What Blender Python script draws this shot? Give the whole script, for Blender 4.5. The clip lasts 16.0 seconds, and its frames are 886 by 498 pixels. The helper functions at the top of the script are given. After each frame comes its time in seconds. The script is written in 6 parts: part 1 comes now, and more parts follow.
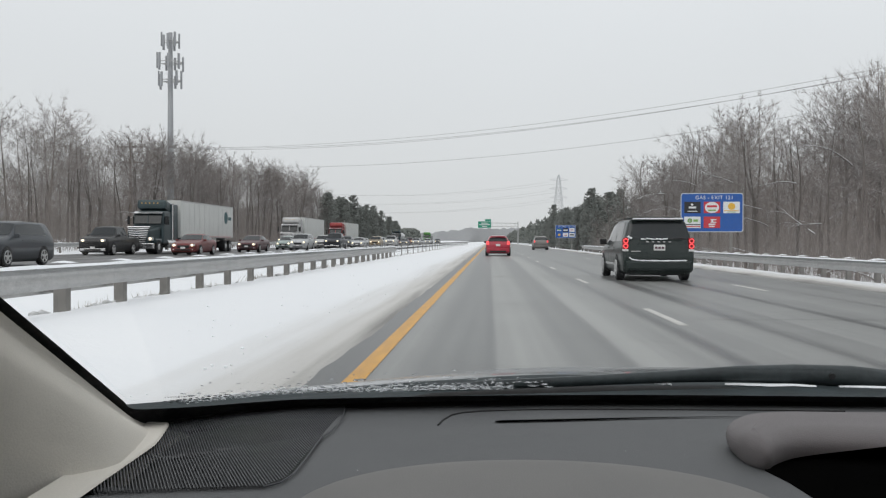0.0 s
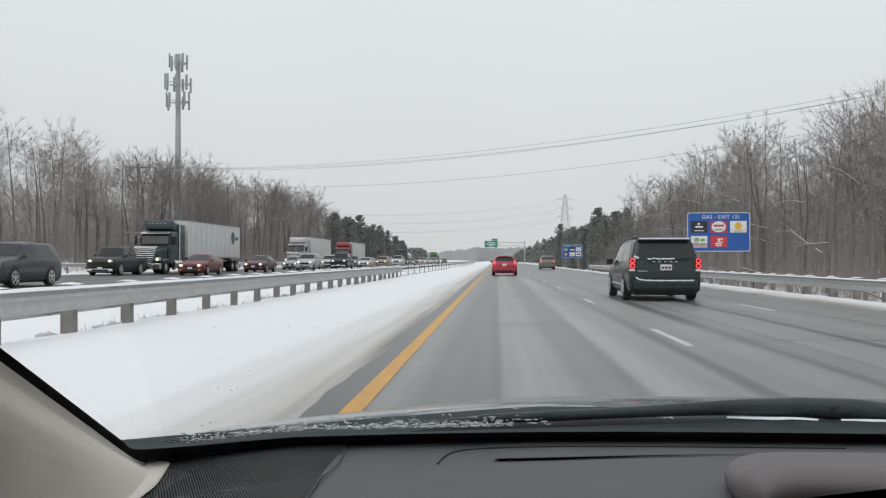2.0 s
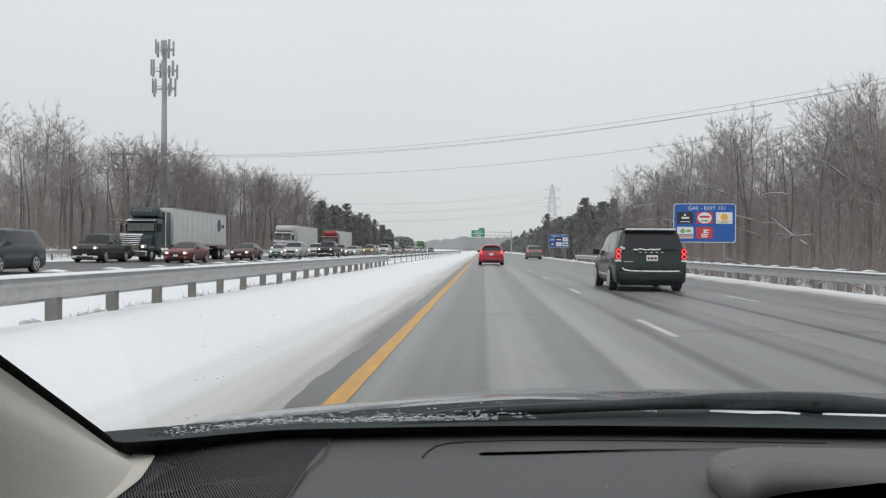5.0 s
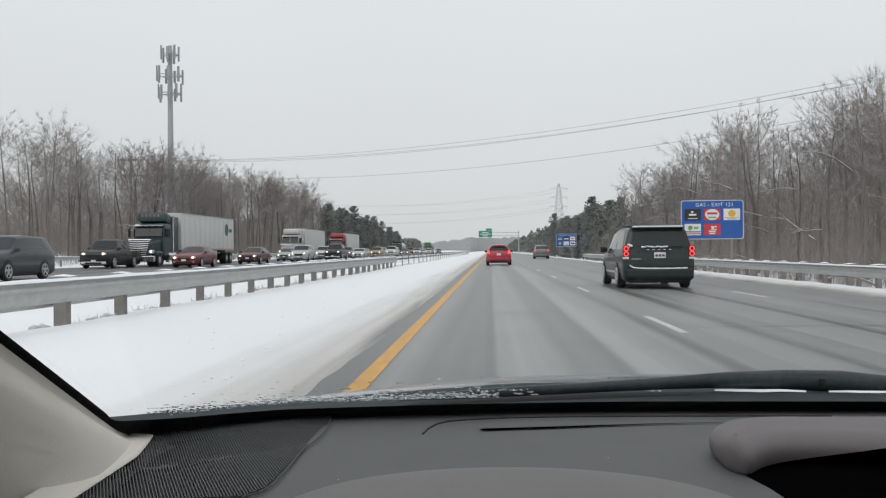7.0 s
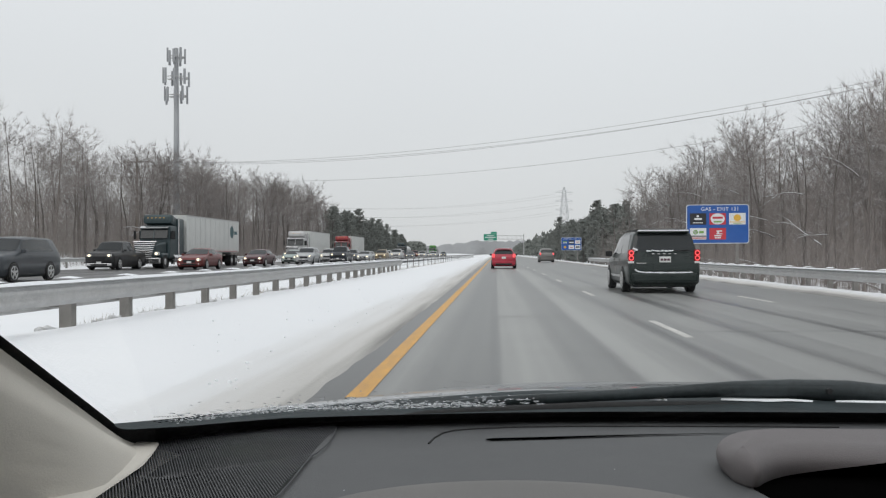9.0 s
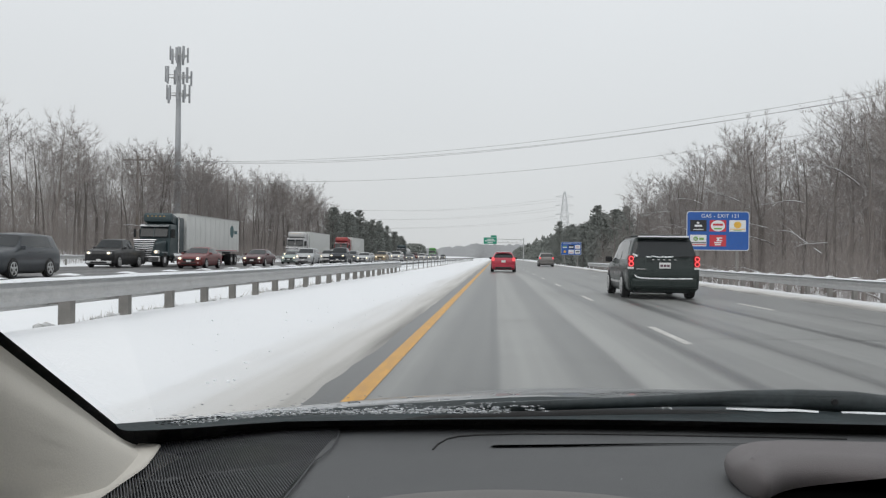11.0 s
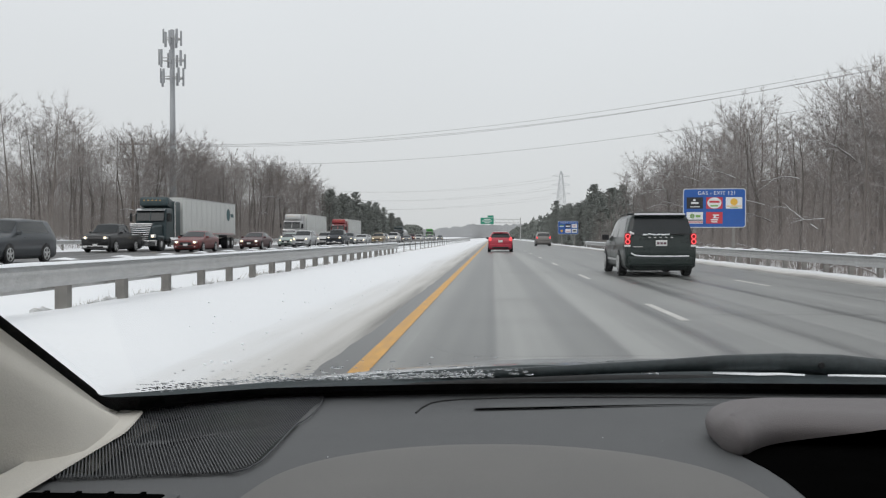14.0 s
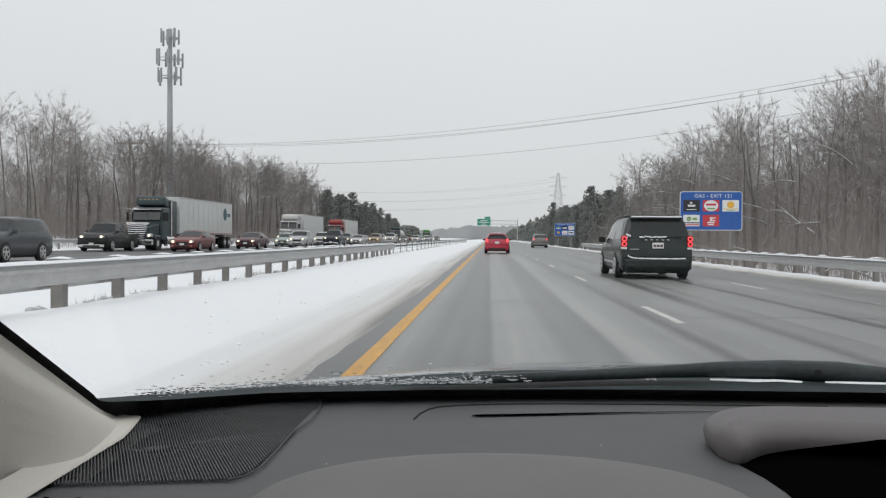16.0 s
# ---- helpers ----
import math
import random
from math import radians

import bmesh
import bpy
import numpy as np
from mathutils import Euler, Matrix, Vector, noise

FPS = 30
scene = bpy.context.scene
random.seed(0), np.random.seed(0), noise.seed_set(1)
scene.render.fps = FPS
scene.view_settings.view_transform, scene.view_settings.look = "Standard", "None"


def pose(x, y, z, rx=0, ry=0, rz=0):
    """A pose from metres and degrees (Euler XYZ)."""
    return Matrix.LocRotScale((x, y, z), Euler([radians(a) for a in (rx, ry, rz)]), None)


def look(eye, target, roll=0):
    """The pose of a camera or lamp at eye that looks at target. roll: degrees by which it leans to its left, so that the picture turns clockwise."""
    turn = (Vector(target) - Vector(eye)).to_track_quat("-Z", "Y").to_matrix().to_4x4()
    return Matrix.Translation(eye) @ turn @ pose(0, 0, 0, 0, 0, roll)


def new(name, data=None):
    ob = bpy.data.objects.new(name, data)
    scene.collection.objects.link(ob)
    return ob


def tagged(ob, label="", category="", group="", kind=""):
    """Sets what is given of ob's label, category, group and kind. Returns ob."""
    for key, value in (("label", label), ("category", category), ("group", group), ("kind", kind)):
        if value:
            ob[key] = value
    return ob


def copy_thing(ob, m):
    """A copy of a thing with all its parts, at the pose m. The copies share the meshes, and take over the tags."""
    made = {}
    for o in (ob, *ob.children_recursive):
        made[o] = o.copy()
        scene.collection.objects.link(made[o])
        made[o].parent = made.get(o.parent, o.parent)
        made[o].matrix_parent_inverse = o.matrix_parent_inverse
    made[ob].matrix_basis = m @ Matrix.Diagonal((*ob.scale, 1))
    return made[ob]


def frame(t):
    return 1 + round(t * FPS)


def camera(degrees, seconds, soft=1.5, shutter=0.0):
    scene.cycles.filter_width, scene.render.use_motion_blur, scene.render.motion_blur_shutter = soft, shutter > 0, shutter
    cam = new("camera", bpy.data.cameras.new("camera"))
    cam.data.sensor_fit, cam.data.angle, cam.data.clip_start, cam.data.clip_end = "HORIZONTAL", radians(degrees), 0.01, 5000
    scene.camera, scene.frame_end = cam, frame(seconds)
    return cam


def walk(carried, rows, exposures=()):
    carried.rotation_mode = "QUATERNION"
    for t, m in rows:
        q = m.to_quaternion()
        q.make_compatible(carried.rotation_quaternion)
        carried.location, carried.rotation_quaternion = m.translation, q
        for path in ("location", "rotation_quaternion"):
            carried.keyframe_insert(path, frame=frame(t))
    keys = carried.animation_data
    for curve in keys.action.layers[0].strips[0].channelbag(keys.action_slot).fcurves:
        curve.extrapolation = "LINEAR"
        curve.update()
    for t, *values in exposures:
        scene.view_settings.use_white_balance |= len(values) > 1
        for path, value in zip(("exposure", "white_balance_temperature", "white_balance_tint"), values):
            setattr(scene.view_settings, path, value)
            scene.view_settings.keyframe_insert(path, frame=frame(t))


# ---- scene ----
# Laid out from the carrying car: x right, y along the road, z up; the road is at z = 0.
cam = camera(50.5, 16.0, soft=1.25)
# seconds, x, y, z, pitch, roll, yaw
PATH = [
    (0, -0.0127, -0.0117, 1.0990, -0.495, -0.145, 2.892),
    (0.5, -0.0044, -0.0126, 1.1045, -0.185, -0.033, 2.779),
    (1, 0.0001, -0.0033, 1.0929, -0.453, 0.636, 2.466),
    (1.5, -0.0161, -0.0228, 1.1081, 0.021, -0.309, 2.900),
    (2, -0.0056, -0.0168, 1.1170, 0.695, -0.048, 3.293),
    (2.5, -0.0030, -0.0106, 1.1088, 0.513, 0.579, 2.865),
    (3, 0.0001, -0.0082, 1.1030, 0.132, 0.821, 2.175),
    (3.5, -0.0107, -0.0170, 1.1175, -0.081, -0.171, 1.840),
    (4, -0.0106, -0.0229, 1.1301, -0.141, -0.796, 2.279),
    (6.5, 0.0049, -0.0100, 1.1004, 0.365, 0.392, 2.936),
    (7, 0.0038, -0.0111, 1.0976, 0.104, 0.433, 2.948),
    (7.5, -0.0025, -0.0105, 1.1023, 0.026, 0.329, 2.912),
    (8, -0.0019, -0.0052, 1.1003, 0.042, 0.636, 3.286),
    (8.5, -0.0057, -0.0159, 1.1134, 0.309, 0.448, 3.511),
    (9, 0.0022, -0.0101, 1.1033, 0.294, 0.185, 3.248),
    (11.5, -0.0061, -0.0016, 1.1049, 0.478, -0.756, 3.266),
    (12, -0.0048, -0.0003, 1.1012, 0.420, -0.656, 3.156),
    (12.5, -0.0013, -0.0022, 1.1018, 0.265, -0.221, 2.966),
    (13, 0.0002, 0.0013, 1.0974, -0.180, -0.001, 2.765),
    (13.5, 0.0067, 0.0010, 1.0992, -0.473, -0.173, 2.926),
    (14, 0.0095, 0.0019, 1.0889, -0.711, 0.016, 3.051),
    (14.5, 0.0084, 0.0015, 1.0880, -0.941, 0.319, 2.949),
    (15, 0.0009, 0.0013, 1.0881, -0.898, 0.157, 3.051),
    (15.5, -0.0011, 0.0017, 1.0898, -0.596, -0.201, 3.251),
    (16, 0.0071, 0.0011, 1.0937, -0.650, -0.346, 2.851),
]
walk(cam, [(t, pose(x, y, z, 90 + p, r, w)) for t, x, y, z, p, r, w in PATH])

# ---- world and light: an overcast, snowy day ----
world = bpy.data.worlds.new("overcast_sky")
scene.world = world
world.use_nodes = True
wn, wl = world.node_tree.nodes, world.node_tree.links
wn.clear()
sky = wn.new("ShaderNodeTexSky")
sky.sky_type, sky.sun_disc = "NISHITA", False
sky.sun_elevation, sky.sun_rotation = radians(35), radians(200)
geo = wn.new("ShaderNodeTexCoord")
sep = wn.new("ShaderNodeSeparateXYZ")
ramp = wn.new("ShaderNodeValToRGB")
ramp.color_ramp.elements[0].position, ramp.color_ramp.elements[0].color = 0.0, (0.60, 0.615, 0.625, 1)
ramp.color_ramp.elements[1].position, ramp.color_ramp.elements[1].color = 1.0, (0.88, 0.90, 0.93, 1)
for at, col in ((0.10, (0.655, 0.672, 0.685, 1)), (0.28, (0.72, 0.745, 0.765, 1)), (0.5, (0.80, 0.825, 0.845, 1))):
    e = ramp.color_ramp.elements.new(at)
    e.color = col
cloud = wn.new("ShaderNodeTexNoise")
cloud.inputs["Scale"].default_value, cloud.inputs["Detail"].default_value = 1.6, 3.0
cmap = wn.new("ShaderNodeMapRange")
cmap.inputs[1].default_value, cmap.inputs[2].default_value, cmap.inputs[3].default_value, cmap.inputs[4].default_value = 0.3, 0.7, 0.97, 1.03
cmul = wn.new("ShaderNodeMix")
cmul.data_type, cmul.blend_type = "RGBA", "MULTIPLY"
cmul.inputs[0].default_value = 1.0
bg = wn.new("ShaderNodeBackground")
bg.inputs[1].default_value = 1.12
bgs = wn.new("ShaderNodeBackground")
bgs.inputs[1].default_value = 0.05
mixs = wn.new("ShaderNodeMixShader")
mixs.inputs[0].default_value = 0.06
out = wn.new("ShaderNodeOutputWorld")
wl.new(geo.outputs["Generated"], sep.inputs[0])
wl.new(sep.outputs["Z"], ramp.inputs[0])
wl.new(geo.outputs["Generated"], cloud.inputs["Vector"])
wl.new(cloud.outputs[0], cmap.inputs[0])
wl.new(ramp.outputs[0], cmul.inputs[6])
wl.new(cmap.outputs[0], cmul.inputs[7])
wl.new(cmul.outputs[2], bg.inputs[0])
wl.new(sky.outputs[0], bgs.inputs[0])
wl.new(bg.outputs[0], mixs.inputs[1])
wl.new(bgs.outputs[0], mixs.inputs[2])
wl.new(mixs.outputs[0], out.inputs[0])
sun = new("sun", bpy.data.lights.new("sun", "SUN"))
sun.data.energy, sun.data.angle, sun.data.color = 0.55, radians(40), (1.0, 0.97, 0.93)
sun.matrix_world = look((0, 0, 60), (15, 45, 0))


# ---- materials ----
def mat(name, color, rough=0.5, metal=0.0, vary=0.15, scale=6.0, bump=0.0, bscale=None, stretch=(1, 1, 1), color2=None,
        emit=0.0, coat=0.0, spec=0.5, per_object=0.0, trans=0.0, ior=1.45, snow=0.0):
    """A procedural surface: two scales of colour variation, roughness wear and a fine relief."""
    m = bpy.data.materials.new(name)
    m.use_nodes = True
    n, l = m.node_tree.nodes, m.node_tree.links
    b = n["Principled BSDF"]
    b.inputs["Roughness"].default_value, b.inputs["Metallic"].default_value = rough, metal
    b.inputs["Specular IOR Level"].default_value, b.inputs["Coat Weight"].default_value = spec, coat
    b.inputs["Transmission Weight"].default_value, b.inputs["IOR"].default_value = trans, ior
    b.inputs["Base Color"].default_value = (*color, 1)
    if emit:
        b.inputs["Emission Color"].default_value, b.inputs["Emission Strength"].default_value = (*color, 1), emit
    if vary or bump:
        tc = n.new("ShaderNodeTexCoord")
        mp = n.new("ShaderNodeMapping")
        mp.inputs["Scale"].default_value = stretch
        l.new(tc.outputs["Object"], mp.inputs[0])
        big, fine = n.new("ShaderNodeTexNoise"), n.new("ShaderNodeTexNoise")
        big.inputs["Scale"].default_value, big.inputs["Detail"].default_value = scale, 4
        fine.inputs["Scale"].default_value, fine.inputs["Detail"].default_value = (bscale or scale * 9), 5
        l.new(mp.outputs[0], big.inputs["Vector"])
        l.new(mp.outputs[0], fine.inputs["Vector"])
        add = n.new("ShaderNodeMath")
        add.operation = "MULTIPLY_ADD"
        add.inputs[1].default_value, add.inputs[2].default_value = 0.5, 0.0
        l.new(fine.outputs[0], add.inputs[0])
        add2 = n.new("ShaderNodeMath")
        add2.operation = "MULTIPLY_ADD"
        add2.inputs[1].default_value = 0.5
        l.new(big.outputs[0], add2.inputs[0])
        l.new(add.outputs[0], add2.inputs[2])
        mr = n.new("ShaderNodeMapRange")
        mr.inputs[1].default_value, mr.inputs[2].default_value = 0.35, 0.65
        l.new(add2.outputs[0], mr.inputs[0])
        mix = n.new("ShaderNodeMix")
        mix.data_type = "RGBA"
        lo = tuple(max(0, c * (1 - vary)) for c in color)
        hi = color2 or tuple(min(1, c * (1 + vary)) for c in color)
        mix.inputs[6].default_value, mix.inputs[7].default_value = (*lo, 1), (*hi, 1)
        l.new(mr.outputs[0], mix.inputs[0])
        last = mix.outputs[2]
        if per_object:
            oi = n.new("ShaderNodeObjectInfo")
            hs = n.new("ShaderNodeHueSaturation")
            r2 = n.new("ShaderNodeMapRange")
            r2.inputs[3].default_value, r2.inputs[4].default_value = 1 - per_object, 1 + per_object
            l.new(oi.outputs["Random"], r2.inputs[0])
            l.new(r2.outputs[0], hs.inputs["Value"])
            l.new(last, hs.inputs["Color"])
            last = hs.outputs[0]
        if snow:
            gm, sz, up, sm = n.new("ShaderNodeNewGeometry"), n.new("ShaderNodeSeparateXYZ"), n.new("ShaderNodeMapRange"), n.new("ShaderNodeMix")
            sm.data_type = "RGBA"
            l.new(gm.outputs["True Normal"], sz.inputs[0])
            l.new(sz.outputs["Z"], up.inputs[0])
            up.inputs[1].default_value, up.inputs[2].default_value, up.inputs[4].default_value = 0.35, 0.9, snow
            l.new(up.outputs[0], sm.inputs[0])
            l.new(last, sm.inputs[6])
            sm.inputs[7].default_value = (0.78, 0.80, 0.82, 1)
            last = sm.outputs[2]
        l.new(last, b.inputs["Base Color"])
        r3 = n.new("ShaderNodeMapRange")
        r3.inputs[3].default_value, r3.inputs[4].default_value = rough * 0.85, min(1, rough * 1.15)
        l.new(mr.outputs[0], r3.inputs[0])
        l.new(r3.outputs[0], b.inputs["Roughness"])
        if bump:
            bp = n.new("ShaderNodeBump")
            bp.inputs["Strength"].default_value, bp.inputs["Distance"].default_value = bump, 0.02
            l.new(fine.outputs[0], bp.inputs["Height"])
            l.new(bp.outputs[0], b.inputs["Normal"])
    return m


def road_mat(name, dry, wet, start, width, strips):
    """Wet asphalt: paler dry strips, darker wheel tracks that shine, patches and fine grain, running along the road."""
    m = bpy.data.materials.new(name)
    m.use_nodes = True
    n, l = m.node_tree.nodes, m.node_tree.links
    b = n["Principled BSDF"]
    tc = n.new("ShaderNodeTexCoord")
    sp = n.new("ShaderNodeSeparateXYZ")
    l.new(tc.outputs["Object"], sp.inputs[0])
    warp = n.new("ShaderNodeTexNoise")
    warp.inputs["Scale"].default_value = 0.05
    l.new(tc.outputs["Object"], warp.inputs["Vector"])

    def math(op, a, c):
        q = n.new("ShaderNodeMath")
        q.operation = op
        for i, v in enumerate((a, c)):
            if v is None:
                continue
            if isinstance(v, (int, float)):
                q.inputs[i].default_value = v
            else:
                l.new(v, q.inputs[i])
        return q.outputs[0]
    # the wet and dry strips across the road, from its edge outwards
    x = math("SUBTRACT", sp.outputs["X"], start)
    x = math("ADD", x, math("MULTIPLY", warp.outputs[0], 0.16))
    ramp = n.new("ShaderNodeValToRGB")
    l.new(math("DIVIDE", x, width), ramp.inputs[0])
    stops = ramp.color_ramp.elements
    for i, (at, dryness) in enumerate(strips):
        e = stops[i] if i < 2 else stops.new(1.0)
        e.position, e.color = (at - start + 0.08) / width, (dryness, dryness, dryness, 1)
    streak = n.new("ShaderNodeTexNoise")
    streak.inputs["Scale"].default_value, streak.inputs["Detail"].default_value = 1.0, 6
    mp = n.new("ShaderNodeMapping")
    mp.inputs["Scale"].default_value = (5.5, 0.03, 1)
    l.new(tc.outputs["Object"], mp.inputs[0])
    l.new(mp.outputs[0], streak.inputs["Vector"])
    grain = n.new("ShaderNodeTexNoise")
    grain.inputs["Scale"].default_value, grain.inputs["Detail"].default_value = 60, 3
    l.new(tc.outputs["Object"], grain.inputs["Vector"])
    patch = n.new("ShaderNodeTexNoise")
    patch.inputs["Scale"].default_value, patch.inputs["Detail"].default_value = 0.35, 5
    l.new(tc.outputs["Object"], patch.inputs["Vector"])
    s = math("ADD", math("MULTIPLY", ramp.outputs[0], 0.95), math("MULTIPLY", streak.outputs[0], 0.7))
    s = math("ADD", s, math("MULTIPLY", patch.outputs[0], 0.3))
    mr = n.new("ShaderNodeMapRange")
    mr.inputs[1].default_value, mr.inputs[2].default_value = 0.52, 1.25
    l.new(s, mr.inputs[0])
    mix = n.new("ShaderNodeMix")
    mix.data_type = "RGBA"
    mix.inputs[6].default_value, mix.inputs[7].default_value = (*wet, 1), (*dry, 1)
    l.new(mr.outputs[0], mix.inputs[0])
    gm = n.new("ShaderNodeMix")
    gm.data_type, gm.blend_type = "RGBA", "MULTIPLY"
    gm.inputs[0].default_value = 0.35
    l.new(mix.outputs[2], gm.inputs[6])
    l.new(grain.outputs[0], gm.inputs[7])
    l.new(gm.outputs[2], b.inputs["Base Color"])
    b.inputs["Specular IOR Level"].default_value = 0.4
    rr = n.new("ShaderNodeMapRange")
    rr.inputs[3].default_value, rr.inputs[4].default_value = 0.29, 0.55
    l.new(mr.outputs[0], rr.inputs[0])
    l.new(rr.outputs[0], b.inputs["Roughness"])
    bp = n.new("ShaderNodeBump")
    bp.inputs["Strength"].default_value, bp.inputs["Distance"].default_value = 0.25, 0.004
    l.new(grain.outputs[0], bp.inputs["Height"])
    l.new(bp.outputs[0], b.inputs["Normal"])
    return m


def snow_mat(name, dirt_x=None, span=1.0, side=1):
    """Snow with drifts and grains; near the traffic it is brown with slush."""
    m = bpy.data.materials.new(name)
    m.use_nodes = True
    n, l = m.node_tree.nodes, m.node_tree.links
    b = n["Principled BSDF"]
    b.inputs["Roughness"].default_value = 0.75
    b.inputs["Specular IOR Level"].default_value = 0.25
    tc = n.new("ShaderNodeTexCoord")
    nz = n.new("ShaderNodeTexNoise")
    nz.inputs["Scale"].default_value, nz.inputs["Detail"].default_value = 0.8, 8
    l.new(tc.outputs["Object"], nz.inputs["Vector"])
    fine = n.new("ShaderNodeTexNoise")
    fine.inputs["Scale"].default_value, fine.inputs["Detail"].default_value = 14, 6
    l.new(tc.outputs["Object"], fine.inputs["Vector"])
    mix = n.new("ShaderNodeMix")
    mix.data_type = "RGBA"
    mix.inputs[6].default_value, mix.inputs[7].default_value = (0.77, 0.79, 0.81, 1), (0.86, 0.87, 0.88, 1)
    l.new(nz.outputs[0], mix.inputs[0])
    last = mix.outputs[2]
    if dirt_x is not None:
        sp = n.new("ShaderNodeSeparateXYZ")
        l.new(tc.outputs["Object"], sp.inputs[0])
        st = n.new("ShaderNodeMapping")
        st.inputs["Scale"].default_value = (2.4, 0.05, 1)
        l.new(tc.outputs["Object"], st.inputs[0])
        n3 = n.new("ShaderNodeTexNoise")
        n3.inputs["Scale"].default_value, n3.inputs["Detail"].default_value = 2.0, 6
        l.new(st.outputs[0], n3.inputs["Vector"])
        mm = n.new("ShaderNodeMath")
        mm.operation = "MULTIPLY_ADD"
        mm.inputs[1].default_value = 0.6 * span
        l.new(n3.outputs[0], mm.inputs[0])
        l.new(sp.outputs["X"], mm.inputs[2])
        mr = n.new("ShaderNodeMapRange")
        mr.interpolation_type = "SMOOTHERSTEP"
        mr.inputs[1].default_value, mr.inputs[2].default_value = dirt_x - side * span + 0.3 * span, dirt_x + 0.3 * span
        l.new(mm.outputs[0], mr.inputs[0])
        m2 = n.new("ShaderNodeMix")
        m2.data_type = "RGBA"
        m2.inputs[7].default_value = (0.53, 0.515, 0.485, 1)
        l.new(mr.outputs[0], m2.inputs[0])
        l.new(last, m2.inputs[6])
        last = m2.outputs[2]
        me2 = n.new("ShaderNodeMapRange")
        me2.interpolation_type = "SMOOTHERSTEP"
        me2.inputs[1].default_value, me2.inputs[2].default_value = dirt_x - side * 0.38 * span + 0.3 * span, dirt_x + side * 0.12 * span + 0.3 * span
        l.new(mm.outputs[0], me2.inputs[0])
        m3 = n.new("ShaderNodeMix")
        m3.data_type = "RGBA"
        m3.inputs[7].default_value = (0.18, 0.177, 0.17, 1)
        l.new(me2.outputs[0], m3.inputs[0])
        l.new(last, m3.inputs[6])
        last = m3.outputs[2]
    l.new(last, b.inputs["Base Color"])
    bp = n.new("ShaderNodeBump")
    bp.inputs["Strength"].default_value, bp.inputs["Distance"].default_value = 0.35, 0.03
    l.new(fine.outputs[0], bp.inputs["Height"])
    l.new(bp.outputs[0], b.inputs["Normal"])
    return m


STRIPS = ((-3.2, 0.0), (-1.1, 0.0), (-0.98, 0.6), (-0.78, 0.55), (-0.55, 0.28), (0.0, 0.22), (0.06, 0.72), (0.5, 0.72), (0.8, 0.38), (1.25, 0.3),
          (1.36, 0.82), (1.7, 0.68), (2.1, 0.5), (2.24, 0.02), (2.42, 0.45), (2.9, 0.55), (3.26, 0.45), (3.42, 0.02), (3.6, 0.4), (4.3, 0.5), (4.8, 0.42),
          (4.98, 0.0), (5.22, 0.38), (6.0, 0.45), (6.5, 0.3), (6.62, 0.05), (6.8, 0.4), (7.5, 0.3), (8.3, 0.4), (8.8, 0.1))
FAR_STRIPS = ((-29.5, 0.2), (-27.8, 0.6), (-26.7, 0.2), (-25.7, 0.6), (-24.6, 0.2), (-23.4, 0.6), (-22.2, 0.2), (-20.6, 0.6), (-19.2, 0.2), (-17.6, 0.6), (-16.2, 0.2))
M_ROAD = road_mat("wet_asphalt", (0.40, 0.405, 0.39), (0.045, 0.048, 0.047), -3.2, 12.2, STRIPS)
M_ROAD2 = road_mat("far_asphalt", (0.14, 0.138, 0.135), (0.06, 0.062, 0.065), -29.5, 13.5, FAR_STRIPS)
M_SNOW = snow_mat("field_snow")
M_BANK = snow_mat("ploughed_snow", -1.22, 1.5, 1)
M_VERGE = snow_mat("verge_snow", 8.4, -0.7, 1)
M_CAP = mat("snow_cap", (0.86, 0.88, 0.90), 0.8, vary=0.05, scale=9, bump=0.3)
M_DIRTY = mat("gritty_snow", (0.64, 0.635, 0.62), 0.85, vary=0.4, scale=5, bump=0.3, color2=(0.78, 0.79, 0.80))
M_YELLOW = mat("yellow_paint", (0.66, 0.325, 0.045), 0.5, vary=0.34, scale=7, stretch=(1.5, 0.25, 1), color2=(0.78, 0.42, 0.08))
M_WHITE_LINE = mat("white_road_paint", (0.55, 0.54, 0.51), 0.5, vary=0.35, scale=6, stretch=(1, 0.2, 1))
M_TAR = mat("tar_joint", (0.02, 0.02, 0.02), 0.4, vary=0.3, scale=8)
M_CONC = mat("cream_concrete", (0.72, 0.655, 0.53), 0.85, vary=0.10, scale=1.5, bump=0.15, stretch=(1, 0.4, 1.5))
M_GALV = mat("galvanised_steel", (0.42, 0.42, 0.415), 0.55, 0.1, vary=0.18, scale=4, bump=0.05)
M_POST = mat("weathered_post", (0.22, 0.21, 0.195), 0.75, 0.0, vary=0.25, scale=7, bump=0.2)
M_CABLE = mat("steel_cable", (0.25, 0.25, 0.25), 0.55, 0.5, vary=0.1, scale=20)
M_BARK = mat("grey_bark", (0.155, 0.137, 0.126), 0.9, vary=0.3, scale=5, bump=0.4, stretch=(1, 1, 0.2), per_object=0.3)
M_TWIG = mat("winter_twigs", (0.215, 0.192, 0.179), 0.9, vary=0.22, scale=2, per_object=0.25, snow=0.42)
M_BRUSH = mat("bare_underbrush", (0.235, 0.207, 0.190), 0.95, vary=0.3, scale=0.35, snow=0.4)
M_NEEDLE = mat("pine_needles", (0.195, 0.210, 0.192), 0.85, vary=0.10, scale=0.9, per_object=0.10, color2=(0.215, 0.23, 0.21), snow=0.18)
# distance haze over the ridge is put into this pale grey
M_FARWOOD = mat("haze_grey_woods", (0.36, 0.365, 0.37), 1.0, vary=0.10, scale=0.03)
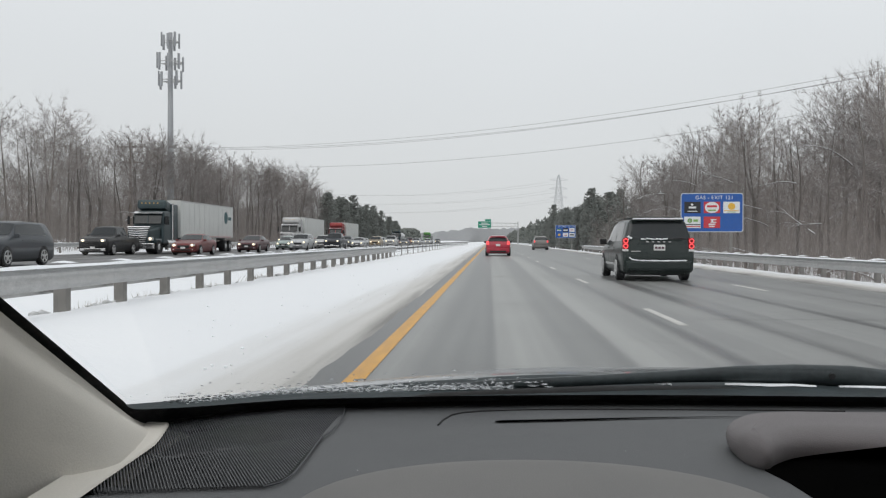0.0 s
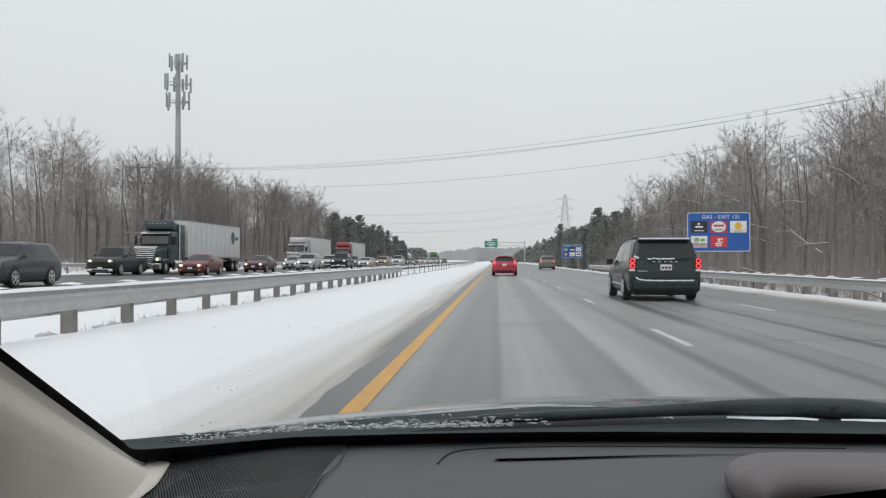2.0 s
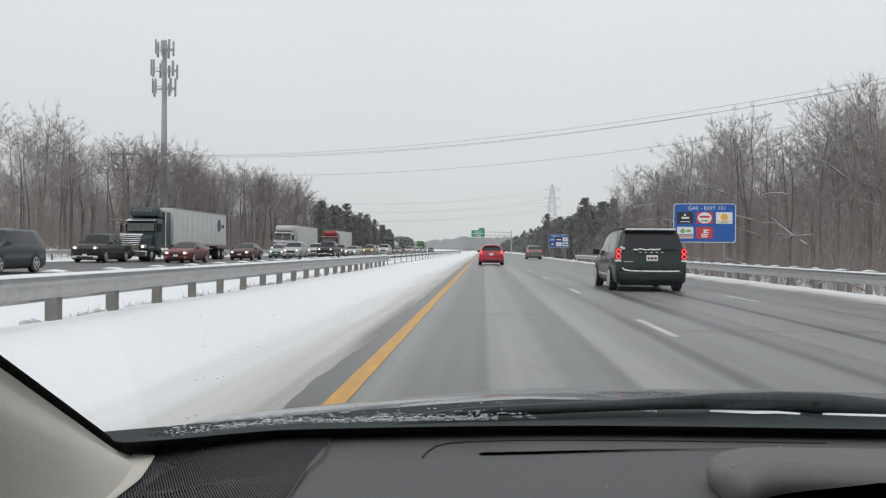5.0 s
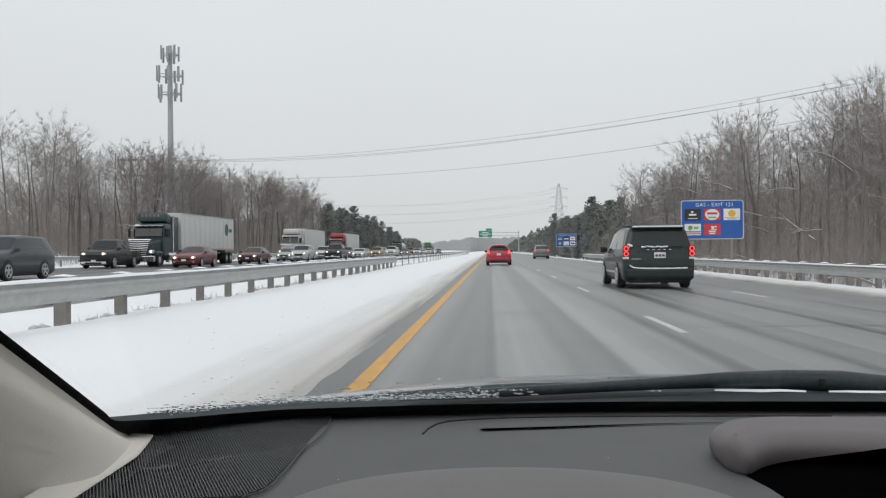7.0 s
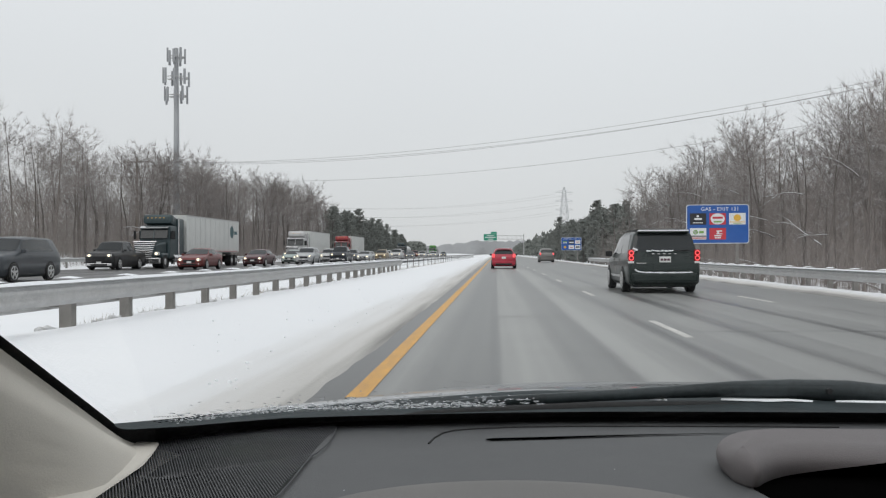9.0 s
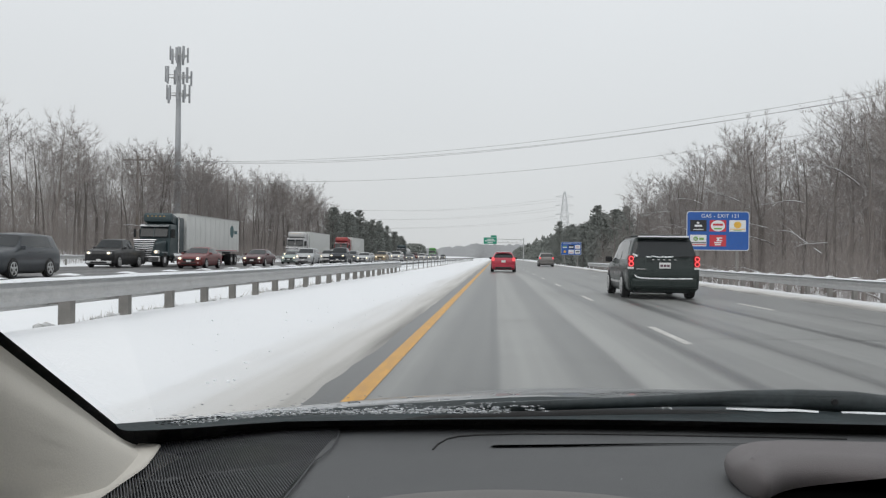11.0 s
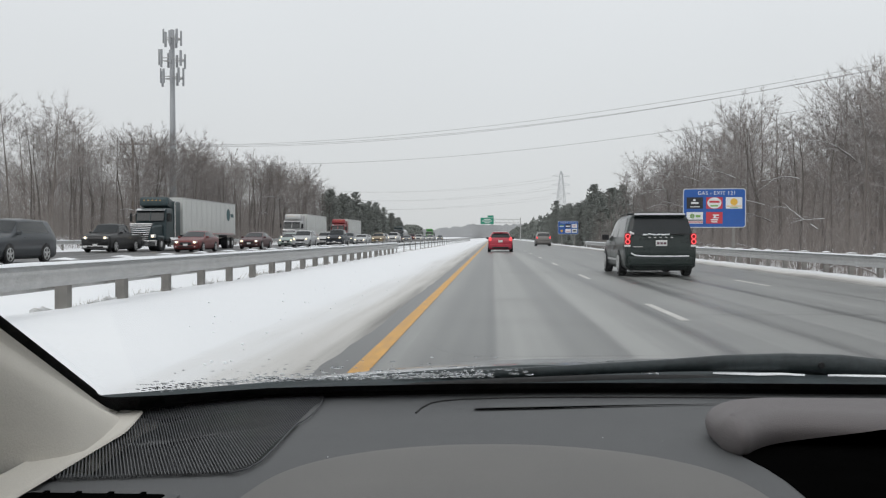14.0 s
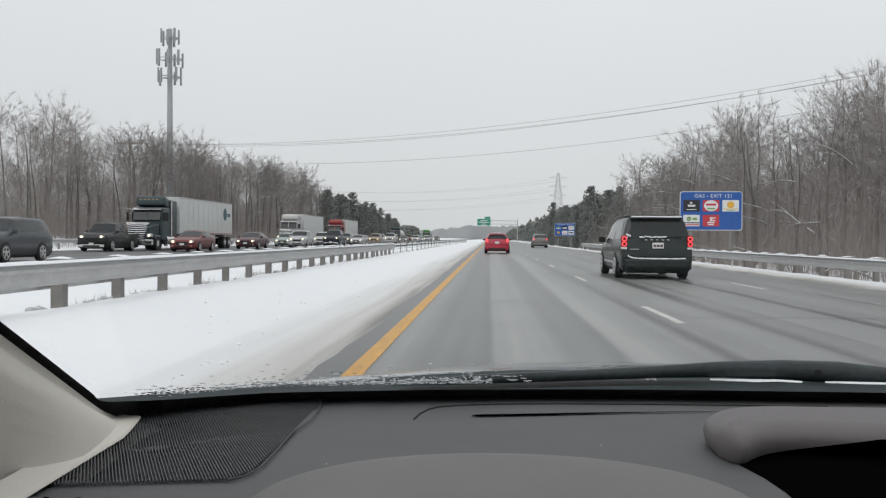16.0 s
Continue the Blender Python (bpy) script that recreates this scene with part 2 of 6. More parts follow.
M_DASH = mat("grey_dash_vinyl", (0.080, 0.083, 0.085), 0.62, vary=0.14, scale=14, bump=0.2, bscale=900)
M_HOODTOP = mat("soft_grey_vinyl", (0.150, 0.146, 0.139), 0.7, vary=0.18, scale=14, bump=0.12, bscale=900)
M_DISPLAY = mat("warm_grey_vinyl", (0.132, 0.120, 0.121), 0.62, vary=0.10, scale=14, bump=0.15, bscale=900)
M_BLACK = mat("black_plastic", (0.012, 0.012, 0.013), 0.55, vary=0.2, scale=12)
M_RUBBER = mat("black_rubber", (0.010, 0.010, 0.010), 0.75, vary=0.2, scale=20)
# near-black without gloss: the shade inside cavities put into a colour
M_VOID = mat("cavity_shade_black", (0.002, 0.002, 0.002), 0.95, vary=0.2, scale=40, spec=0.0)
M_GRASS = mat("dry_grass", (0.20, 0.16, 0.10), 0.9, vary=0.3, scale=3)
M_GRILLE = mat("speaker_cloth_plastic", (0.062, 0.064, 0.068), 0.6, vary=0.1, scale=30)
M_PILLAR = mat("beige_trim", (0.60, 0.57, 0.51), 0.8, vary=0.06, scale=12, bump=0.1, bscale=700)
M_LINER = mat("headliner_cloth", (0.32, 0.30, 0.27), 0.95, vary=0.06, scale=30, bump=0.2)
M_COWL = mat("wet_cowl_plastic", (0.030, 0.040, 0.043), 0.6, vary=0.5, scale=14, bump=0.1, spec=0.12)
M_WIPER = mat("wet_wiper_plastic", (0.030, 0.038, 0.040), 0.40, vary=0.4, scale=14, bump=0.1, spec=0.35)
M_BONNET = mat("grey_car_paint", (0.10, 0.115, 0.125), 0.3, 0.4, vary=0.08, scale=9, coat=0.6)


def glass_mat(name, ior):
    """A thin pane: clear, with a mirror gloss that grows at grazing angles."""
    m = bpy.data.materials.new(name)
    m.use_nodes = True
    n, l = m.node_tree.nodes, m.node_tree.links
    n.clear()
    o, mx = n.new("ShaderNodeOutputMaterial"), n.new("ShaderNodeMixShader")
    tr, gl, fr = n.new("ShaderNodeBsdfTransparent"), n.new("ShaderNodeBsdfGlossy"), n.new("ShaderNodeFresnel")
    tr.inputs[0].default_value = (0.985, 0.99, 0.99, 1)
    gl.inputs["Roughness"].default_value = 0.02
    fr.inputs["IOR"].default_value = ior
    l.new(fr.outputs[0], mx.inputs[0])
    l.new(tr.outputs[0], mx.inputs[1])
    l.new(gl.outputs[0], mx.inputs[2])
    l.new(mx.outputs[0], o.inputs[0])
    return m


M_GLASS = glass_mat("clear_glass", 1.12)
M_DROP = mat("half_melted_snow", (0.88, 0.90, 0.92), 0.06, vary=0.0, trans=0.85, ior=1.33)
M_TYRE = mat("wet_tyre", (0.015, 0.015, 0.016), 0.6, vary=0.25, scale=12)
M_RIM = mat("alloy_rim", (0.56, 0.56, 0.56), 0.38, 0.35, vary=0.15, scale=10)
M_TINT = mat("tinted_window", (0.022, 0.026, 0.028), 0.08, vary=0.1, scale=2, spec=0.45)
M_TAIL = mat("lit_tail_lamp", (1.0, 0.10, 0.11), 0.25, vary=0, emit=0.75)
M_TAILDIM = mat("tail_lamp_lens", (0.24, 0.008, 0.012), 0.2, vary=0.1, emit=0.08)
M_HEAD = mat("lit_headlamp", (1.0, 0.84, 0.56), 0.2, vary=0, emit=2.2)
M_PLATE = mat("number_plate", (0.74, 0.74, 0.73), 0.5, vary=0.08, scale=20)
M_PLATEBAR = mat("plate_bar", (0.12, 0.06, 0.08), 0.5, vary=0)
M_CHROME = mat("chrome", (0.62, 0.62, 0.62), 0.2, 1.0, vary=0.08, scale=9)
M_BLUE = mat("blue_sign_sheeting", (0.022, 0.10, 0.36), 0.45, vary=0.08, scale=3)
M_GREEN = mat("green_sign_sheeting", (0.02, 0.27, 0.17), 0.45, vary=0.08, scale=3)
M_SIGNWHITE = mat("white_sign_sheeting", (0.72, 0.73, 0.73), 0.5, vary=0.04, scale=8)
M_SIGNBLACK = mat("black_sign_sheeting", (0.025, 0.025, 0.028), 0.5, vary=0.05, scale=8)
M_SIGNRED = mat("red_sign_sheeting", (0.52, 0.045, 0.06), 0.5, vary=0.06, scale=8)
M_SIGNYEL = mat("yellow_sign_sheeting", (0.72, 0.42, 0.06), 0.5, vary=0.06, scale=8)
M_SIGNGRN = mat("pale_green_sheeting", (0.20, 0.38, 0.10), 0.5, vary=0.06, scale=8)
M_TOWER = mat("pole_galvanised", (0.34, 0.35, 0.36), 0.55, 0.3, vary=0.12, scale=2, stretch=(1, 1, 0.2))
# steel paled for the far towers: haze put into the base colour
M_LATTICE = mat("hazy_galvanised", (0.50, 0.51, 0.52), 0.6, 0.1, vary=0.1, scale=0.5)
M_WOODPOLE = mat("old_pole_wood", (0.17, 0.14, 0.115), 0.9, vary=0.25, scale=5, stretch=(1, 1, 0.1))
M_TRAILER = mat("white_trailer_skin", (0.62, 0.63, 0.61), 0.5, vary=0.08, scale=1.2)
PAINT = {}


def paint(name, color, metal=0.2, coat=0.25, rough=0.4, spec=0.4):
    if name not in PAINT:
        PAINT[name] = mat(name + "_car_paint", color, rough, metal, vary=0.15, scale=3, coat=coat, spec=spec)
    return PAINT[name]


# ---- builders ----
def mesh_from(bm, name, material, smooth=False):
    me = bpy.data.meshes.new(name)
    bm.normal_update()
    bm.to_mesh(me)
    bm.free()
    if smooth:
        me.polygons.foreach_set("use_smooth", [True] * len(me.polygons))
    me.materials.append(material)
    return me


def part(name, bm, material, parent, label="", smooth=False):
    ob = new(name, mesh_from(bm, name, material, smooth))
    ob.parent = parent
    if label:
        ob["label"] = label
    return ob


def raw(name, verts, faces, material, parent=None, smooth=False):
    me = bpy.data.meshes.new(name)
    me.from_pydata(verts, [], faces)
    me.materials.append(material)
    if smooth:
        me.polygons.foreach_set("use_smooth", [True] * len(me.polygons))
    ob = new(name, me)
    ob.parent = parent
    return ob


def box(bm, cx, cy, cz, sx, sy, sz, bevel=0.0, rot=None):
    r = bmesh.ops.create_cube(bm, size=1)
    m = Matrix.Translation((cx, cy, cz)) @ (rot or Matrix()) @ Matrix.Diagonal((sx, sy, sz, 1))
    bmesh.ops.transform(bm, matrix=m, verts=r["verts"])
    if bevel:
        es = list({e for v in r["verts"] for e in v.link_edges})
        bmesh.ops.bevel(bm, geom=es, offset=bevel, segments=2, affect="EDGES", profile=0.6)
    return bm


def bbox(*a, **k):
    return box(bmesh.new(), *a, **k)


def cyl(bm, p, q, r1, r2=None, seg=10, caps=True):
    p, q = Vector(p), Vector(q)
    d = q - p
    m = Matrix.Translation((p + q) / 2) @ d.to_track_quat("Z", "Y").to_matrix().to_4x4()
    bmesh.ops.create_cone(bm, cap_ends=caps, segments=seg, radius1=r1, radius2=r1 if r2 is None else r2, depth=d.length, matrix=m)
    return bm


def bcyl(*a, **k):
    return cyl(bmesh.new(), *a, **k)


def swept(path, radii, seg):
    """One closed tube of changing thickness along a path."""
    bm = bmesh.new()
    last = None
    for k, (p, r) in enumerate(zip(path, radii)):
        d = (path[min(k + 1, len(path) - 1)] - path[max(k - 1, 0)]).normalized()
        side = d.cross(Vector((0, 0, 1))).normalized()
        up = side.cross(d)
        ring = [bm.verts.new(p + (side * math.cos(a) + up * math.sin(a)) * r) for a in [2 * math.pi * i / seg for i in range(seg)]]
        if last:
            for i in range(seg):
                bm.faces.new((last[i], last[(i + 1) % seg], ring[(i + 1) % seg], ring[i]))
        else:
            bm.faces.new(ring[::-1])
        last = ring
    bm.faces.new(last)
    return bm


def sheet(fn, us, vs):
    """A grid of quads over fn(u, v)."""
    bm = bmesh.new()
    g = [[bm.verts.new(fn(u, v)) for v in vs] for u in us]
    for i in range(len(us) - 1):
        for j in range(len(vs) - 1):
            bm.faces.new((g[i][j], g[i + 1][j], g[i + 1][j + 1], g[i][j + 1]))
    return bm


def thing(name, label, category, group="", m=None):
    ob = new(name)
    ob.empty_display_size = 0.2
    if m is not None:
        ob.matrix_basis = m
    return tagged(ob, label, category, group)


def span(a, b, n):
    return [a + (b - a) * i / n for i in range(n + 1)]


def hump(x, y, s, seed=0.0):
    return noise.noise(Vector((x / s + seed, y / s, seed * 1.7)))


# ---- ground, roads, snow ----
def ground_z(x, y):
    """The snowy land: flat near the roads, a shallow median ditch, rising a little under the woods."""
    z = -0.06
    if -16 < x < -5:
        z += 0.05 - 0.35 * math.sin((x + 16) / 11 * math.pi) + 0.05 * hump(x, y, 2.5, 3)
    if x < -30:
        z += min(1.4, (-30 - x) * 0.05) + 0.12 * hump(x, y, 5, 1)
    if x > 10:
        z += -0.95 * min(1, (x - 10) / 3) + min(1.2, max(0, x - 16) * 0.05) + 0.15 * hump(x, y, 5, 2)
    return z


xs = [-2500, -900, -300, -120, -80, -60] + span(-50, -30, 10) + span(-29, -16, 2) + span(-15, -5, 16) + [-3, 0, 4, 8] + span(9, 30, 20) + [40, 60, 90, 160, 400, 1000, 2500]
ys = [-2500, -400, -60] + span(-20, 160, 110) + span(170, 500, 33) + [600, 800, 1200, 1800, 2500, 4000]
ob = new("ground", mesh_from(sheet(lambda x, y: (x, y, ground_z(x, y)), xs, ys), "ground", M_SNOW, True))
tagged(ob, "snow-covered land with a shallow median ditch", "ground", kind="structure")


def slab(name, x0, x1, z, material, label):
    bm = sheet(lambda x, y: (x, y, z), span(x0, x1, 4), [-40, 0, 40, 100, 300, 900, 2400])
    r = bmesh.ops.extrude_face_region(bm, geom=bm.faces[:])
    bmesh.ops.translate(bm, vec=(0, 0, -0.3), verts=[v for v in r["geom"] if isinstance(v, bmesh.types.BMVert)])
    bmesh.ops.recalc_face_normals(bm, faces=bm.faces[:])
    o = new(name, mesh_from(bm, name, material))
    return tagged(o, label, "road", kind="structure")


slab("road", -3.2, 8.9, 0.0, M_ROAD, "wet grey asphalt carriageway with darker wheel tracks")
slab("road_opposite", -29.5, -16.0, 0.1, M_ROAD2, "wet asphalt opposite carriageway")


def bank(name, x0, x1, profile, material, label, y0, y1, seed, rag):
    """A ploughed ridge of snow along the road, its cross-section given by profile(u)."""
    def fn(u, y):
        edge = rag * (hump(0, y, 3.0, seed) + 0.6 * hump(0, y, 0.7, seed + 2) + 0.12 * hump(0, y, 0.22, seed + 3)) * (1 - u)
        x = x0 + (x1 - x0) * u + edge
        return (x, y, profile(u) + 0.03 * hump(x, y, 1.2, seed + 5) * u ** 0.5 + 0.010 * hump(x, y, 0.25, seed + 7) * u ** 0.5)
    o = new(name, mesh_from(sheet(fn, [0, 0.01, 0.03, 0.06, 0.1, 0.15, 0.2, 0.26, 0.33, 0.42, 0.52, 0.62, 0.72, 0.82, 0.92, 1.0],
                                  ([] if y0 >= 0 else span(y0, -0.5, 12)) + span(max(y0, 0), 60, int((60 - max(y0, 0)) / 0.14)) + span(60.8, y1, int((y1 - 60) / 2.5))), name, material, True))
    return tagged(o, label, "snow bank", kind="structure")


def left_profile(u):
    return -0.02 + 0.27 * (1 - math.exp(-u * 5.5)) - 0.05 * u * u - 1.6 * max(0.0, u - 0.70) ** 1.6


bank("snow_bank", -1.33, -6.6, left_profile, M_BANK, "white ploughed snow bank with dirty slush edge", -30, 420, 11, 0.06)
bank("snow_verge", 8.35, 10.6, lambda u: -0.02 + 0.16 * (1 - math.exp(-u * 7)) - 0.36 * u ** 3, M_VERGE,
     "white snow verge beside the carriageway", -30, 420, 17, 0.14)
for nm, x0, x1, sd in (("snow_verge_median", -15.8, -13.6, 23), ("snow_verge_far", -29.3, -31.5, 29)):
    bank(nm, x0, x1, lambda u: 0.09 + 0.12 * (1 - math.exp(-u * 8)) - 0.14 * u * u, M_SNOW, "thin white snow verge of the opposite road", 10, 420, sd, 0.2)

# painted lines
bm = bmesh.new()
for a, b2 in zip(span(-36, 400, 109)[:-1], span(-36, 400, 109)[1:]):
    w = 0.08
    v = [bm.verts.new((x, y, 0.004)) for x, y in ((-1.08 - w, a), (-1.08 + w, a), (-1.08 + w, b2), (-1.08 - w, b2))]
    bm.faces.new(v)
ob = new("edge_line", mesh_from(bm, "edge_line", M_YELLOW))
tagged(ob, "worn yellow edge line along the left lane", "road marking", kind="structure")
dash_bm = lambda: sheet(lambda x, y: (x, y, 0.004), [-0.06, 0.06], [0, 1.5, 3.05])
DASH_ME = mesh_from(dash_bm(), "lane_dash", M_WHITE_LINE)
for x, y0 in ((2.52, 12.4), (6.15, 9.0)):
    for k in range(-1, 20):
        o = new("lane_dash", DASH_ME)
        o.matrix_basis = pose(x, y0 + 12.2 * k, 0)
        tagged(o, "worn white lane dash on wet asphalt", "road marking", "lane dashes", "structure")
for x, y0 in ((-20.1, 3), (-23.8, 8)):
    for k in range(1, 16):
        o = new("lane_dash", DASH_ME)
        o.matrix_basis = pose(x, y0 + 12.2 * k, 0.1)
        tagged(o, "worn white lane dash on wet asphalt", "road marking", "far lane dashes", "structure")
# tarred transverse joints and cracks
for k, (x0, x1, y, w) in enumerate(((-0.05, 1.25, 16.4, 0.05), (-2.2, 8.0, 29.0, 0.06), (-0.1, 1.2, 22.5, 0.04), (-2.2, 8.0, 47.0, 0.08), (2.8, 5.6, 13.3, 0.04))):
    pts = span(x0, x1, 14)
    bm = sheet(lambda x, v: (x, y + 0.08 * hump(x, 0, 0.8, k) + 0.06 * (x - x0) + v * w * (0.6 + 0.6 * abs(hump(x, 3, 0.5, k))), 0.005), pts, [-0.5, 0.5])
    tagged(new("road_joint", mesh_from(bm, "road_joint", M_TAR)), "dark tarred joint across the asphalt", "road joint", kind="structure")

# ---- barriers ----
def guardrail(x, y0, y1, ztop, face, label, zg, cap=True, spacing=1.905):
    """A W-beam on posts; face is +1 when the beam looks to +x."""
    root = thing("guardrail", label, "guardrail")
    prof = [(0.0, 0.31), (0.004, 0.29), (0.025, 0.262), (0.055, 0.24), (0.055, 0.205), (0.028, 0.165), (0.028, 0.145), (0.055, 0.105),
            (0.055, 0.07), (0.03, 0.045), (0.006, 0.02), (0.0, 0.0)]
    k = 0
    ys2 = span(y0, y1, max(1, round((y1 - y0) / (spacing * 2))))
    for a, b in zip(ys2[:-1], ys2[1:]):
        bm = sheet(lambda i, y: (x + face * (prof[int(i)][0] + (0.003 if y > b else 0)), y, ztop + 0.86 * (prof[int(i)][1] - 0.31)), range(12), [a, b, b + 0.12])
        bmesh.ops.recalc_face_normals(bm, faces=bm.faces[:])
        part("rail_beam", bm, M_GALV, root)
        if cap:
            part("snow_cap", sheet(lambda u, y: (x + 0.035 * face + 0.05 * u, y, ztop + 0.003 + 0.058 * (1 - u * u) * (0.5 + 0.5 * abs(hump(x, y, 0.7, 4)))), [-1, -0.5, 0, 0.5, 1],
                                   span(a, b, 8)), M_CAP, root, "thin snow cap")
    post_me = None
    for y in span(y0 + 0.3, y1 - 0.3, max(1, round((y1 - y0) / spacing))):
        if post_me is None:
            post_me = mesh_from(bbox(0, 0, 0, 0.12, 0.15, ztop - zg + 0.5, 0.012), "post", M_POST)
            blk_me = mesh_from(bbox(0, 0, 0, 0.14, 0.12, 0.20, 0.01), "block", M_POST)
            cap_me = mesh_from(sheet(lambda u, v: (u * 0.15, v * 0.13, 0.030 * (1 - u * u * 0.8) * (1 - v * v * 0.8)), [-1, -0.6, 0, 0.6, 1], [-1, -0.6, 0, 0.6, 1]), "post_snow", M_CAP, True)
        for nm, me, p in (("post", post_me, (x - face * 0.23, y, (ztop + zg - 0.5) / 2 + 0.02)), ("block", blk_me, (x - face * 0.08, y, ztop - 0.13)),
                          ("post_snow", cap_me, (x - face * 0.23, y, ztop + 0.27 - 0.25 + 0.02))):
            o = new(nm, me)
            o.parent = root
            o.matrix_basis = pose(*p, 0, 0, 3 * hump(y, 0, 1.1)) @ (Matrix.Diagonal((1.0 + 0.5 * hump(y, 3, 0.37), 1.0 + 0.4 * hump(y, 5, 0.53), 1.0 + 0.6 * hump(y, 7, 0.41), 1)) if nm == "post_snow" else Matrix())
    return root


guardrail(-5.3, 7.8, 52, 0.76, 1, "galvanised steel guardrail on weathered posts beside a snow bank", 0.0)
guardrail(-6.30, 10.5, 45, 0.60, -1, "steel guardrail facing the opposite road behind the snow bank", 0.0, spacing=2.2)
guardrail(9.25, 19.5, 95, 0.62, -1, "galvanised steel guardrail with snow beside the woods", -0.2)
guardrail(-31.2, 40, 190, 0.85, 1, "distant steel guardrail beyond the opposite road", 0.0, cap=True, spacing=3.8)

# concrete parapets that end where the guardrails begin
def parapet(x0, face, ztop, segs, label):
    root = thing("concrete_barrier", label, "barrier")
    prof = [(0.0, ztop), (0.0, ztop * 0.55), (0.06, 0.30), (0.16, 0.10), (0.16, -0.35), (-0.35, -0.35), (-0.35, ztop)]
    for a, b, nm in segs:
        bm = bmesh.new()
        rings = [[bm.verts.new((x0 + face * dx, y, z - (0.08 if nm == "end_block" and y == b and i in (0, 6) else 0))) for i, (dx, z) in enumerate(prof)] for y in (a, b)]
        for i in range(7):
            bm.faces.new((rings[0][i], rings[1][i], rings[1][(i + 1) % 7], rings[0][(i + 1) % 7]))
        bm.faces.new(rings[0][::-1])
        bm.faces.new(rings[1])
        bmesh.ops.recalc_face_normals(bm, faces=bm.faces[:])
        part(nm, bm, M_CONC, root)
        part("snow_cap", sheet(lambda u, y: (x0 - face * 0.175 + 0.17 * u, y, ztop - 0.008 + 0.03 * (1 - u * u) + 0.01 * hump(u, y, 0.5)), [-1, -0.6, 0, 0.6, 1],
                               span(a + 0.05, b - (1.2 if nm == "end_block" else 0.05), 12)), M_CAP, root, "thin snow cap")
    return root


parapet(-5.35, 1, 0.99, ((-8, -0.6, "panel"), (-0.575, 4.6, "panel"), (4.625, 7.5, "end_block")), "cream concrete bridge barrier with a snow cap")
parapet(9.35, -1, 0.80, ((-16, -4.0, "panel"), (-3.975, 9.0, "panel"), (9.025, 19.1, "end_block")), "cream concrete parapet with a snow cap beside the road")

# cable fence in the median
fence = thing("cable_fence", "four-strand steel cable median fence on thin posts", "fence")
post_me = mesh_from(bbox(0, 0, 0.3, 0.06, 0.09, 1.2, 0.008), "post", M_POST)
for y in span(46.5, 260, 42):
    o = new("post", post_me)
    o.parent = fence
    o.matrix_basis = pose(-6.35, y, 0, hump(y, 1, 2) * 2, hump(y, 2, 2) * 2, 0)
for z in (0.36, 0.52, 0.68, 0.84):
    bm = bmesh.new()
    yy = span(46.5, 260, 84)
    for a, b in zip(yy[:-1], yy[1:]):
        cyl(bm, (-6.3, a, z + 0.01 * hump(a, z, 9)), (-6.3, b, z + 0.01 * hump(b, z, 9)), 0.014, seg=5, caps=False)
    part("cable", bm, M_CABLE, fence)

def wheel(parent, x, y, r, side):
    w = part("wheel", bmesh.new(), M_TYRE, parent)
    bm = bmesh.new()
    prof = [(0.10, 0.60), (0.115, 0.80), (0.11, 0.94), (0.08, 1.0), (-0.08, 1.0), (-0.11, 0.94), (-0.115, 0.6)]
    n = 26
    rings = [[bm.verts.new((x + side * (p - 0.095), y + r * q * math.cos(a), r + r * q * math.sin(a))) for p, q in prof] for a in [2 * math.pi * i / n for i in range(n)]]
    for i in range(n):
        for j in range(len(prof) - 1):
            bm.faces.new((rings[i][j], rings[i][j + 1], rings[(i + 1) % n][j + 1], rings[(i + 1) % n][j]))
    bmesh.ops.recalc_face_normals(bm, faces=bm.faces[:])
    bm.to_mesh(w.data)
    bm.free()
    bm = bmesh.new()
    cyl(bm, (x - side * 0.05, y, r), (x + side * 0.030, y, r), r * 0.30, r * 0.22, 14)
    for k in range(5):
        a = 2 * math.pi * k / 5 + 0.3
        c = Vector((x + side * 0.018, y + 0.36 * r * math.cos(a), r + 0.36 * r * math.sin(a)))
        box(bm, *c, 0.03, 0.62 * r, 0.17 * r, rot=Matrix.Rotation(a, 4, "X"))
    for k in range(20):
        a, b = 2 * math.pi * k / 20, 2 * math.pi * (k + 1) / 20
        cyl(bm, (x + side * 0.018, y + 0.66 * r * math.cos(a), r + 0.66 * r * math.sin(a)), (x + side * 0.018, y + 0.66 * r * math.cos(b), r + 0.66 * r * math.sin(b)), 0.018, seg=5)
    part("rim", bm, M_RIM, w, "silver alloy rim")



# ---- the carrying car's cabin ----
cabin = thing("car_cabin", "grey-beige car cabin with a vinyl dashboard behind a wet windscreen", "car interior")
RAKE = 0.39


def base_y(x):
    """The line where windscreen and dashboard meet, curved towards the driver at the side."""
    return 0.985 - 0.30 * max(0.0, 0.22 - x) ** 2 - 0.25 * max(0.0, x - 0.6) ** 2 - 1.6 * max(0.0, -0.20 - x) ** 1.5


def screen(x, up, off=0.0):
    """A point of the windscreen: up metres back along the slope from its foot, off metres outwards."""
    n = Vector((0, RAKE, 1)).normalized()
    return Vector((x, base_y(x) - up, 0.93 + RAKE * up)) + n * off


def left_edge(up):
    """The pillar line that bounds the glass; the lower corner is rounded."""
    return -0.3285 + 0.0815 * up + 0.0145 * math.exp(-up / 0.014)


ups = [0, 0.002, 0.006, 0.010, 0.014, 0.019, 0.025, 0.04, 0.055, 0.075, 0.1, 0.15, 0.22, 0.3, 0.45, 0.6, 0.8, 1.0]
bm = sheet(lambda s, up: screen(left_edge(up) + (1.12 - left_edge(up)) * s, up, 0.005), span(0, 1, 22), ups)
